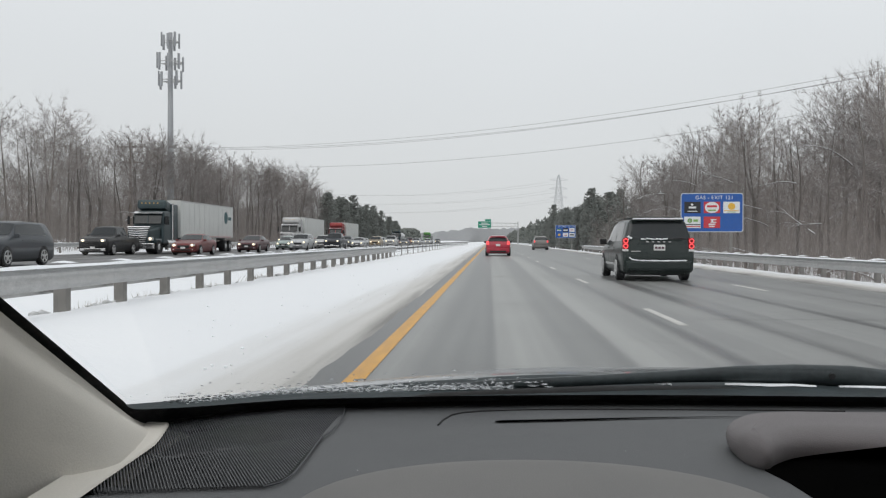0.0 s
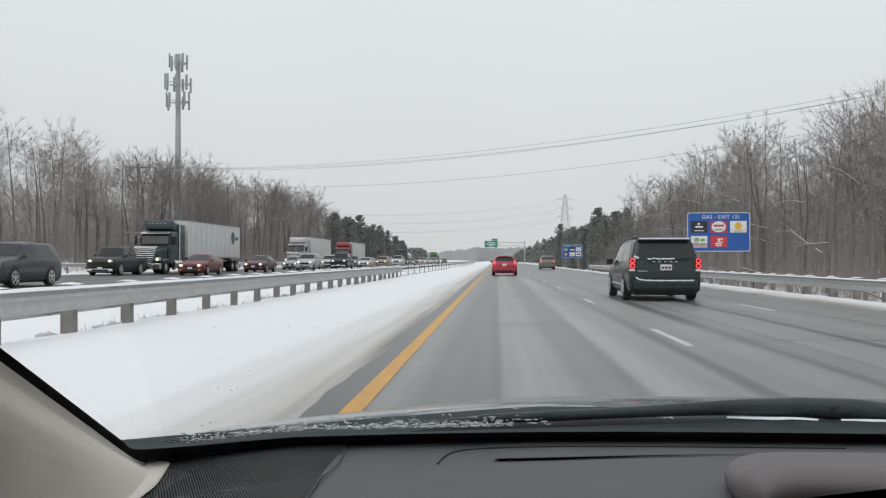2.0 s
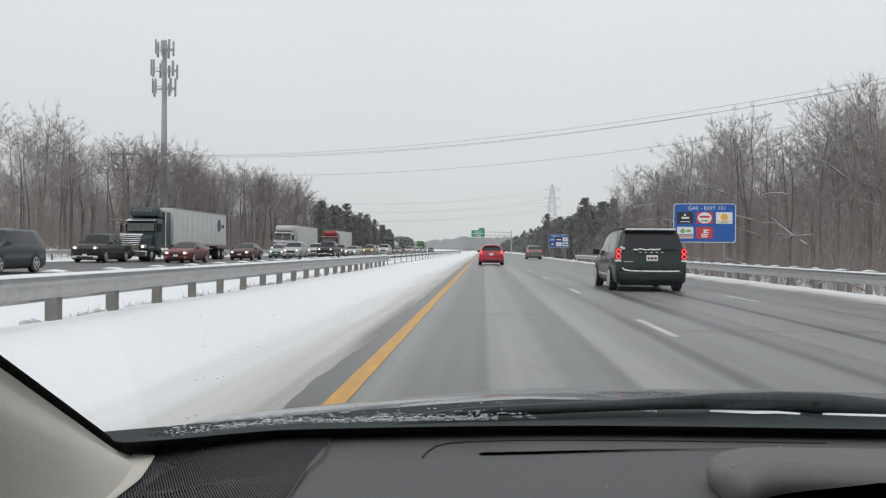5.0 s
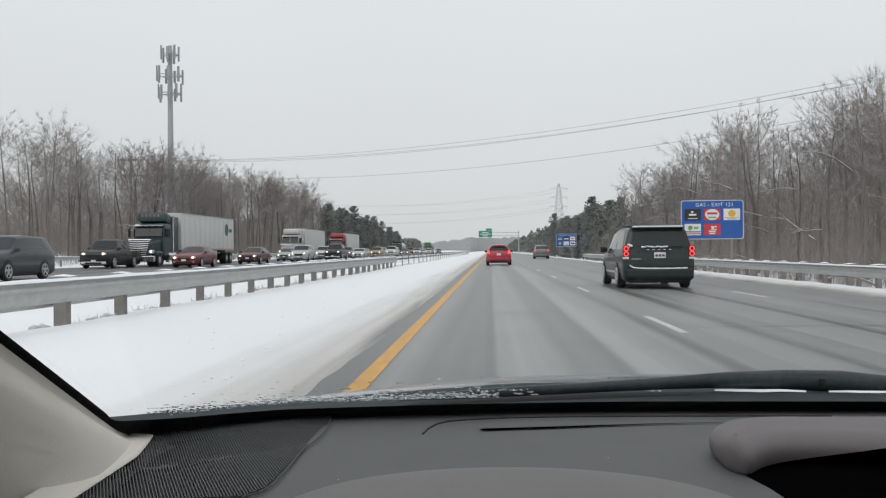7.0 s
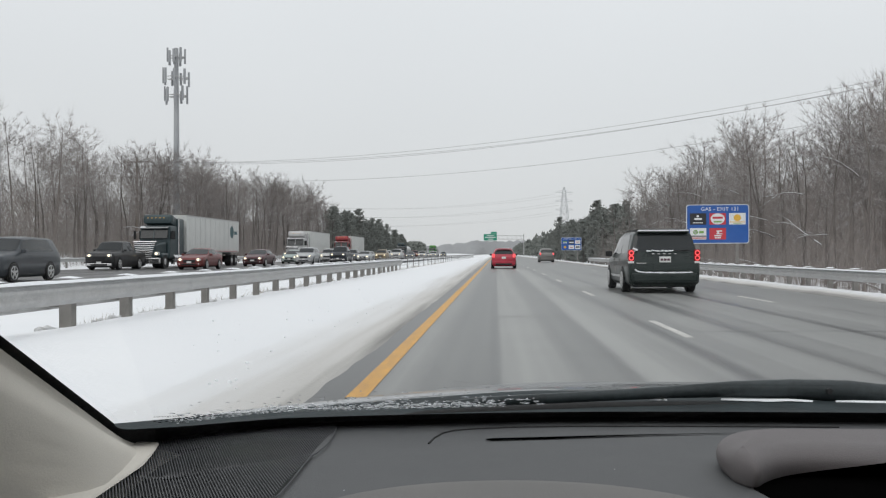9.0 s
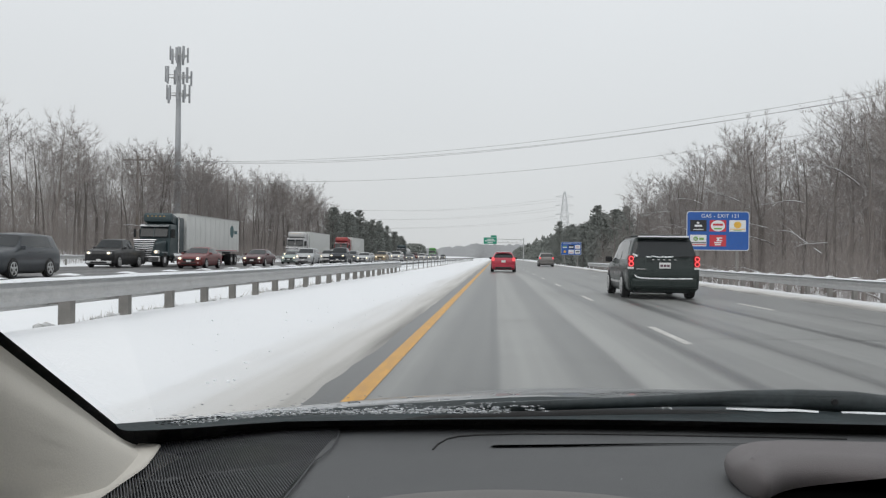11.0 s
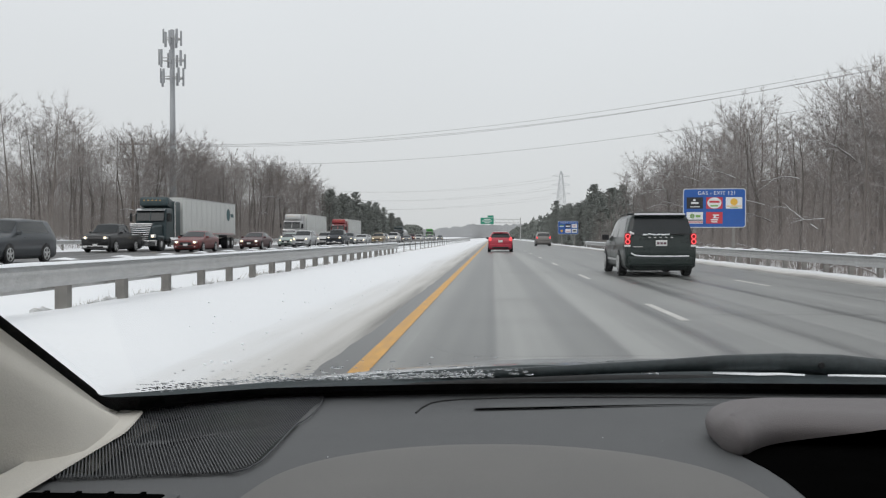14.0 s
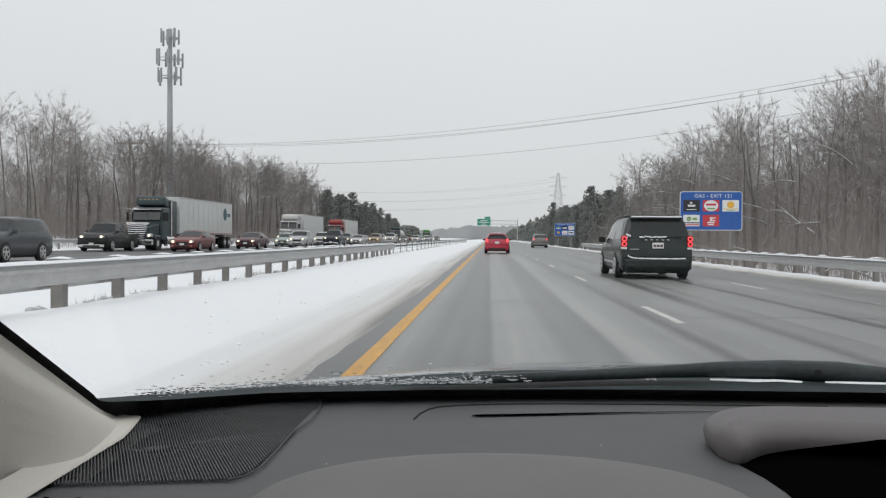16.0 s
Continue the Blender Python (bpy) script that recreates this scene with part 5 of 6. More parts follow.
def tractor(root, y, colour):
    """A long-nosed road tractor; the nose ends at y, towards +y."""
    def shaped(bm, fn):
        for v in bm.verts:
            v.co = fn(v.co.copy())
        return bm

    def nose(c):
        k = max(0, (c.y - (y - 1.9)) / 1.9)
        return Vector((c.x * (1.12 - 0.24 * k), c.y, c.z - 0.30 * k * k * max(0, (c.z - 1.0))))

    def face(c):
        return Vector((c.x * (1 - 0.05 * max(0, c.z - 2.2)), c.y - (0.34 * max(0, c.z - 2.1) if c.y > y - 2.6 else 0), c.z))

    bm = bmesh.new()
    box(bm, 0, y - 0.95, 1.35, 1.75, 1.9, 1.25, 0.18)
    bmesh.ops.subdivide_edges(bm, edges=[e for e in bm.edges if abs(e.verts[0].co.y - e.verts[1].co.y) > 1], cuts=4)
    part("cab_bonnet", shaped(bm, nose), colour, root)
    part("cab", shaped(bbox(0, y - 2.75, 1.95, 2.35, 1.8, 2.4, 0.12), face), colour, root)
    part("sleeper", bbox(0, y - 4.3, 2.25, 2.4, 1.4, 2.9, 0.10), colour, root)
    part("roof_fairing", bbox(0, y - 3.5, 3.45, 2.2, 1.9, 0.75, 0.25, pose(0, 0, 0, 14)), colour, root)
    part("windscreen", bbox(0, y - 1.98, 2.56, 2.02, 0.06, 0.78, 0.02, pose(0, 0, 0, 19)), M_TINT, root, "dark windscreen")
    def snout(c):
        return Vector((c.x * (0.74 + 0.34 * (c.z - 0.8)), c.y - 0.16 * max(0, c.z - 1.2) - 0.25 * c.x * c.x, c.z))

    g = part("grille", shaped(bbox(0, y + 0.10, 1.34, 1.45, 0.12, 1.12, 0.06), snout), M_BLACK, root, "dark radiator grille with chrome bars")
    part("grille_surround", shaped(bbox(0, y + 0.09, 1.93, 1.50, 0.14, 0.10, 0.04), snout), M_CHROME, g)
    for k in range(7):
        bm = bmesh.new()
        for a in span(-0.68, 0.52, 6):
            box(bm, a + 0.08, y + 0.165, 0.86 + 0.155 * k + 0.10 * (a + 0.08) ** 2, 0.215, 0.03, 0.075, 0.01)
        part("grille_bar", shaped(bm, snout), M_CHROME, g)
    part("sun_visor", bbox(0, y - 2.0, 3.02, 2.1, 0.34, 0.05, 0.02, pose(0, 0, 0, -24)), M_CHROME, root, "chrome sun visor")
    part("windscreen_post", bbox(0, y - 1.945, 2.56, 0.06, 0.05, 0.78, 0.01, pose(0, 0, 0, 19)), colour, root)
    part("bumper", bbox(0, y + 0.05, 0.58, 2.35, 0.25, 0.42, 0.06), M_CHROME, root)
    for side in (1, -1):
        lamp = part("headlamp", bbox(side * 0.90, y - 0.06, 1.08, 0.38, 0.18, 0.26, 0.06), M_RIM, root, "lit headlamp")
        part("bulb", bcyl((side * 0.88, y + 0.02, 1.08), (side * 0.88, y + 0.045, 1.08), 0.085, seg=14), M_HEAD, lamp)
        part("fender", bbox(side * 1.0, y - 0.9, 0.95, 0.40, 1.3, 0.35, 0.12), colour, root)
        part("side_window", bbox(side * 1.185, y - 2.6, 2.45, 0.03, 0.9, 0.6, 0.01), M_TINT, root)
        part("mirror", bbox(side * 1.42, y - 1.9, 2.45, 0.16, 0.14, 0.62, 0.03), M_BLACK, root)
        part("exhaust_stack", bcyl((side * 1.2, y - 3.75, 1.0), (side * 1.2, y - 3.75, 3.75), 0.07), M_CHROME, root)
        part("fuel_tank", bcyl((side * 1.0, y - 4.6, 0.75), (side * 1.0, y - 2.6, 0.75), 0.32, seg=18), M_CHROME, root)
        big_wheel(root, side * 1.2, y - 0.9, side)
        for k in (5.3, 6.6):
            big_wheel(root, side * 1.25, y - k, side, 0.5, 0.55)
    for k in range(5):
        part("marker_lamp", bbox(-0.6 + 0.3 * k, y - 2.3, 3.72, 0.08, 0.06, 0.05), M_SIGNYEL, root)
    part("chassis", bbox(0, y - 4.2, 0.85, 0.9, 6.0, 0.25), M_BLACK, root)


def semi(m, cab, trailer, label, tank=False, logo=None):
    root = thing("semi_truck" if not tank else "tanker_truck", label, "truck", "oncoming trucks", m)
    tractor(root, 10.5, cab)
    if tank:
        bm = bcyl((0, 4.8, 2.15), (0, -8.2, 2.15), 1.1, seg=24)
        part("tank", bm, trailer, root, "long cylindrical tank", True)
        for y in (4.6, 1.5, -1.7, -4.9, -8.0):
            part("tank_band", bcyl((0, y - .06, 2.15), (0, y + .06, 2.15), 1.13, seg=24), M_CHROME, root)
        part("catwalk", bbox(0, -1.7, 3.28, 0.5, 6, 0.06), M_GALV, root)
    else:
        part("trailer_box", bbox(0, -2.2, 2.62, 2.55, 14.6, 2.85, 0.03), trailer, root)
        for side in (1, -1):
            part("lower_rail", bbox(side * 1.28, -2.2, 1.26, 0.04, 14.5, 0.10), M_GALV, root)
            part("upper_rail", bbox(side * 1.28, -2.2, 3.99, 0.04, 14.5, 0.08), M_GALV, root)
            for k in range(11):
                part("wall_seam", bbox(side * 1.279, -8.8 + 1.32 * k, 2.62, 0.008, 0.03, 2.6), M_GALV, root)
            part("reflective_strip", bbox(side * 1.29, -2.2, 1.30, 0.03, 13.5, 0.035), M_SIGNRED, root)
        if logo:
            part("side_emblem", bcyl((-1.278, -7.2, 3.0), (-1.292, -7.2, 3.0), 0.55, seg=20), logo, root, "round dark emblem")
            part("emblem_bar", bbox(-1.285, -8.4, 2.95, 0.012, 0.9, 0.3), logo, root)
    for side in (1, -1):
        part("landing_leg", bbox(side * 0.9, 2.2, 0.75, 0.12, 0.14, 1.0), M_BLACK, root)
        part("side_skirt", bbox(side * 1.2, -1.6, 0.85, 0.03, 5.6, 0.75, 0.01), trailer if not tank else M_GALV, root)
        for y in (-7.3, -8.6):
            big_wheel(root, side * 1.25, y, side, 0.5, 0.55)
    part("trailer_chassis", bbox(0, -3, 1.1, 1.0, 13, 0.2), M_BLACK, root)
    part("mud_flap", bbox(0, -9.4, 0.6, 2.3, 0.02, 0.6), M_RUBBER, root)
    return root


semi(pose(-25.0, 76, 0.1, 0, 0, 180), paint("dark_teal", (0.03, 0.05, 0.055), 0.2), M_TRAILER, "semi truck with a dark chrome-nosed cab and white box trailer", logo=paint("emblem_teal", (0.02, 0.09, 0.10)))
semi(pose(-25.8, 128, 0.1, 0, 0, 180), paint("white", (0.7, 0.7, 0.7)), M_TRAILER, "distant semi truck with a white cab and white trailer")
semi(pose(-25.5, 162, 0.1, 0, 0, 180), paint("truck_red", (0.30, 0.04, 0.045)), M_TRAILER, "distant semi truck with a dull red cab and white trailer")
semi(pose(-25.7, 262, 0.1, 0, 0, 180), paint("dark_teal", (0.03, 0.05, 0.055), 0.2), M_RIM, "distant tanker truck with a dark cab and silver tank", tank=True)
semi(pose(-22.2, 335, 0.1, 0, 0, 180), paint("truck_green", (0.08, 0.27, 0.07)), paint("dark_tank", (0.16, 0.17, 0.16)), "distant tanker truck with a bright green cab", tank=True)

# ---- signs ----
def letters(name, text, size, m, material, parent):
    cu = bpy.data.curves.new(name, "FONT")
    cu.body, cu.size, cu.align_x, cu.align_y, cu.extrude = text, size, "CENTER", "CENTER", 0.004
    cu.space_character = 1.1
    tmp = bpy.data.objects.new(name, cu)
    me = bpy.data.meshes.new_from_object(tmp)
    bpy.data.objects.remove(tmp)
    me.materials.clear()
    me.materials.append(material)
    o = new(name, me)
    o.parent = parent
    o.matrix_basis = m
    return o


def rounded(w, hgt, r, d, seg=5):
    bm = bmesh.new()
    pts = []
    for cx, cz, a0 in ((w / 2 - r, hgt / 2 - r, 0), (-w / 2 + r, hgt / 2 - r, 90), (-w / 2 + r, -hgt / 2 + r, 180), (w / 2 - r, -hgt / 2 + r, 270)):
        for k in range(seg + 1):
            a = radians(a0 + 90 * k / seg)
            pts.append((cx + r * math.cos(a), 0, cz + r * math.sin(a)))
    f = bm.faces.new([bm.verts.new(p) for p in pts])
    g = bmesh.ops.extrude_face_region(bm, geom=[f])
    bmesh.ops.translate(bm, vec=(0, d, 0), verts=[v for v in g["geom"] if isinstance(v, bmesh.types.BMVert)])
    bmesh.ops.recalc_face_normals(bm, faces=bm.faces[:])
    return bm


def at(bm, x, y, z):
    bmesh.ops.translate(bm, vec=(x, y, z), verts=bm.verts[:])
    return bm


def blue_sign(m, title, label, style):
    root = thing("road_sign", label, "road sign", "blue service signs", m)
    w, hgt, zc = 3.2, 2.05, 2.72
    part("sign_border", at(rounded(w, hgt, 0.14, 0.03), 0, 0, zc), M_SIGNWHITE, root, "white border")
    part("sign_panel", at(rounded(w - 0.07, hgt - 0.07, 0.12, 0.02), 0, -0.012, zc), M_BLUE, root, "blue panel")
    letters("title", title, 0.27, pose(0.12, -0.016, zc + 0.78, 90), M_SIGNWHITE, root)
    cells = [(-1.0, 0.27), (0.0, 0.27), (1.0, 0.27), (-1.0, -0.51), (0.0, -0.51), (1.0, -0.51)]
    for (cx, cz), st in zip(cells, style):
        if st is None:
            continue
        base, extra = st
        p = part("logo_board", at(rounded(0.84, 0.60, 0.02, 0.02), cx, -0.026, zc + cz), base, root, "plain service board")
        for kind, dx, dz, a, b, mt in extra:
            if kind == "disc":
                bm = bcyl((cx + dx, -0.034, zc + cz + dz), (cx + dx, -0.026, zc + cz + dz), 1, seg=24)
                bmesh.ops.scale(bm, vec=(a, 1, b), verts=bm.verts[:], space=Matrix.Translation((-(cx + dx), 0, -(zc + cz + dz))))
                part("emblem", bm, mt, p)
            else:
                part("emblem_bar", bbox(cx + dx, -0.031, zc + cz + dz, a, 0.01, b), mt, p)
    for x in (-1.0, 1.0):
        part("sign_post", bbox(x, 0.09, 1.0, 0.14, 0.12, 4.4, 0.01), M_POST, root)
    for z in (zc + 0.6, zc - 0.6):
        part("bracket", bbox(0, 0.035, z, 2.6, 0.03, 0.08), M_GALV, root)
    return root


GAS = [(M_SIGNBLACK, [("disc", -0.02, 0.15, .07, .05, M_SIGNWHITE), ("bar", 0, 0.0, .38, .10, M_SIGNWHITE), ("bar", 0, -.20, .5, .04, M_SIGNWHITE)]),
       (M_SIGNRED, [("disc", 0, 0, .36, .29, M_SIGNWHITE), ("bar", 0, .06, .52, .11, M_SIGNRED), ("bar", 0, -.15, .40, .08, M_SIGNGRN)]),
       (M_SIGNWHITE, [("disc", 0, .05, .19, .18, M_SIGNYEL), ("bar", 0, -.17, .76, .04, M_SIGNYEL), ("bar", 0, -.24, .4, .03, M_SIGNGRN)]),
       (M_SIGNWHITE, [("disc", -.13, .09, .12, .12, M_SIGNGRN), ("disc", -.13, .09, .07, .07, M_SIGNWHITE), ("bar", .17, .09, .24, .12, M_SIGNGRN), ("bar", 0, -.12, .82, .05, M_SIGNBLACK), ("bar", 0, -.22, .82, .05, M_SIGNRED)]),
       (M_SIGNRED, [("bar", .08, .14, .30, .06, M_SIGNWHITE), ("bar", .02, .06, .10, .12, M_SIGNWHITE), ("bar", .08, .0, .30, .05, M_SIGNWHITE), ("bar", 0, -.10, .36, .07, M_SIGNWHITE), ("bar", 0, -.21, .30, .06, M_SIGNWHITE)]), None]
LODGE = [(M_BLUE, [("bar", 0, .08, .6, .14, M_SIGNGRN), ("bar", 0, -.1, .66, .12, M_SIGNWHITE)]), (M_SIGNBLACK, [("bar", 0, -.05, .7, .2, M_SIGNWHITE)]), (M_SIGNWHITE, [("bar", 0, 0, .5, .08, M_SIGNRED)]),
         (M_BLUE, [("disc", 0, 0, .2, .2, M_SIGNYEL)]), (M_SIGNWHITE, [("bar", 0, -.1, .5, .08, M_SIGNRED)]), (M_SIGNWHITE, [("bar", 0, 0, .6, .2, M_SIGNBLACK)])]
blue_sign(pose(11.6, 50, -0.1, 0, 0, -4), "GAS - EXIT 121", "blue roadside service sign with coloured boards beside the woods", GAS)
blue_sign(pose(11.9, 150, -0.1, 0, 0, -4), "LODGING - EXIT 121", "blue lodging sign with small boards, far beside the road", LODGE)

gantry = thing("overhead_sign", "green overhead exit sign on a cantilever arm over the road", "road sign")
GY, GX = 350, -2.2
part("mast", bcyl((10.2, GY, -0.2), (10.2, GY, 8.4), 0.22, 0.16, 14), M_GALV, gantry)
for z in (6.4, 7.7):
    part("arm", bcyl((10.2, GY, z), (GX - 2.2, GY, z + 0.2), 0.10, 0.08, 10), M_GALV, gantry)
for k in range(8):
    part("brace", bcyl((9.6 - 1.7 * k, GY, 6.4 + 0.03 * k), (8.8 - 1.7 * k, GY, 7.75 + 0.03 * k), 0.05, seg=6), M_GALV, gantry)
part("sign_border", at(rounded(5.0, 2.5, 0.2, 0.05), GX, GY - 0.4, 7.2), M_SIGNWHITE, gantry)
part("sign_panel", at(rounded(4.86, 2.36, 0.18, 0.03), GX, GY - 0.43, 7.2), M_GREEN, gantry, "green panel")
part("exit_tab", at(rounded(2.2, 0.75, 0.1, 0.05), GX + 1.3, GY - 0.4, 8.85), M_GREEN, gantry, "green exit tab")
for z, w in ((7.75, 2.6), (7.15, 3.9), (6.5, 1.9)):
    part("legend_bar", bbox(GX, GY - 0.44, z, w, 0.02, 0.28), M_SIGNWHITE, gantry)

# ---- masts, poles and wires ----
mono = thing("cell_tower", "tall grey phone mast with three tiers of antennas", "tower", m=pose(-46, 133, 0.4))
part("mast", bcyl((0, 0, -0.5), (0, 0, 30.5), 0.55, 0.30, 18), M_TOWER, mono, smooth=True)
rnd = random.Random(2)
for z, rad in ((29.2, 1.15), (26.2, 1.7), (23.6, 1.5)):
    tier = part("antenna_ring", bmesh.new(), M_GALV, mono)
    bm = bmesh.new()
    for k in range(12):
        a, b = 2 * math.pi * k / 12, 2 * math.pi * (k + 1) / 12
        cyl(bm, (rad * math.cos(a), rad * math.sin(a), z), (rad * math.cos(b), rad * math.sin(b), z), 0.06, seg=6)
    for k in range(3):
        a = 2 * math.pi * k / 3 + 0.5
        cyl(bm, (0, 0, z), (rad * math.cos(a), rad * math.sin(a), z), 0.08, seg=6)
    bm.to_mesh(tier.data)
    bm.free()
    for k in range(9):
        a = 2 * math.pi * k / 9 + rnd.uniform(-.15, .15)
        part("antenna", bbox(rad * 1.08 * math.cos(a), rad * 1.08 * math.sin(a), z + rnd.uniform(-.2, .3), 0.22, 0.32, rnd.uniform(1.7, 2.3), 0.04, Matrix.Rotation(a, 4, "Z")), M_TOWER, tier, "pale panel antenna")

pole = thing("utility_pole", "weathered wooden utility pole with two crossarms", "utility pole", m=pose(-46, 118, 0.4))
part("pole", bcyl((0, 0, -0.5), (0, 0, 13.2), 0.19, 0.13, 10), M_WOODPOLE, pole)
for z, w in ((12.6, 3.4), (10.6, 2.8)):
    arm_ob = part("crossarm", bbox(0, -0.15, z, w, 0.14, 0.16, 0.02), M_WOODPOLE, pole)
    for x in (-w / 2 + .15, -w / 5, w / 5, w / 2 - .15):
        part("insulator", bcyl((x, -0.15, z + .08), (x, -0.15, z + .26), 0.05, 0.03, 8), M_TOWER, arm_ob)


def wire(p, q, sag, r, material, name, label):
    bm = bmesh.new()
    p, q = Vector(p), Vector(q)
    pts = [p.lerp(q, k / 40) - Vector((0, 0, sag * 4 * (k / 40) * (1 - k / 40))) for k in range(41)]
    for a, b in zip(pts[:-1], pts[1:]):
        cyl(bm, a, b, r, seg=5, caps=False)
    return tagged(new(name, mesh_from(bm, name, material)), label, "power line", "overhead wires")


for k, (x, z) in enumerate(((-1.55, 12.9), (1.55, 12.9), (-0.7, 12.9), (1.2, 10.9))):
    wire((-46 + x, 117.85, z + .16), (45 + x, 70, z + 3.9 + 0.3 * (k % 2)), 2.9 + 0.2 * k, 0.015, M_CABLE, "overhead_wire", "thin dark overhead wire crossing the road")


def lattice(m, hgt, label):
    """A four-legged steel transmission tower with three pairs of arms."""
    root = thing("transmission_tower", label, "tower", m=m)
    def half(z):
        return 4.2 * (1 - z / hgt) + 0.7 if z < hgt * .95 else 0.4
    lv = [hgt * k / 11 for k in range(12)]
    for sx, sy in ((1, 1), (1, -1), (-1, 1), (-1, -1)):
        bm = bmesh.new()
        for a, b in zip(lv[:-1], lv[1:]):
            cyl(bm, (sx * half(a), sy * half(a), a), (sx * half(b), sy * half(b), b), 0.17, seg=5)
        part("leg", bm, M_LATTICE, root)
    for a, b in zip(lv[:-1], lv[1:]):
        bm = bmesh.new()
        ha, hb = half(a), half(b)
        for s in (1, -1):
            cyl(bm, (-ha, s * ha, a), (hb, s * hb, b), 0.09, seg=4)
            cyl(bm, (ha, s * ha, a), (-hb, s * hb, b), 0.09, seg=4)
            cyl(bm, (s * ha, -ha, a), (s * hb, hb, b), 0.09, seg=4)
            cyl(bm, (-hb, s * hb, b), (hb, s * hb, b), 0.09, seg=4)
        part("bracing", bm, M_LATTICE, root)
    for z in (hgt * .66, hgt * .79, hgt * .92):
        for s in (1, -1):
            bm = bmesh.new()
            tip = (s * 6.2, 0, z + .2)
            for y in (-1, 1):
                cyl(bm, (s * half(z), y * half(z), z), tip, 0.11, seg=4)
            cyl(bm, (s * half(z), 0, z + 1.6), tip, 0.10, seg=4)
            part("arm", bm, M_LATTICE, root)
    return root


lattice(pose(46, 640, 0, 0, 0, 8), 46, "grey steel lattice transmission tower above the woods")
lattice(pose(-190, 655, 0, 0, 0, 8), 46, "grey steel lattice transmission tower beyond the woods")
for z in (30.3, 36.3, 42.3):
    for s in (6.2, -6.2):
        wire((46 + s, 640 + s * .1, z - 1), (-190 + s, 655, z - 1), 9, 0.038, M_CABLE, "transmission_wire", "transmission wire crossing far above the road")

# ---- woods ----
def tube(V, F, p, q, r1, r2, sides):
    d = (q - p)
    if d.length < 1e-5:
        return
    d.normalize()
    a = d.orthogonal().normalized()
    b = d.cross(a)
    n0 = len(V)
    for c, r in ((p, r1), (q, r2)):
        for k in range(sides):
            t = 2 * math.pi * k / sides
            V.append(c + a * (r * math.cos(t)) + b * (r * math.sin(t)))
    for k in range(sides):
        k2 = (k + 1) % sides
        F.append((n0 + k, n0 + k2, n0 + sides + k2, n0 + sides + k))


def spike(V, F, p, q, r1, r2, sides):
    d = (q - p).normalized()
    a = d.orthogonal().normalized()
    b = d.cross(a)
    n0 = len(V)
    V += [p + a * r1, p - a * r1 * .5 + b * r1 * .87, p - a * r1 * .5 - b * r1 * .87, q]
    F += [(n0, n0 + 1, n0 + 3), (n0 + 1, n0 + 2, n0 + 3), (n0 + 2, n0, n0 + 3)]


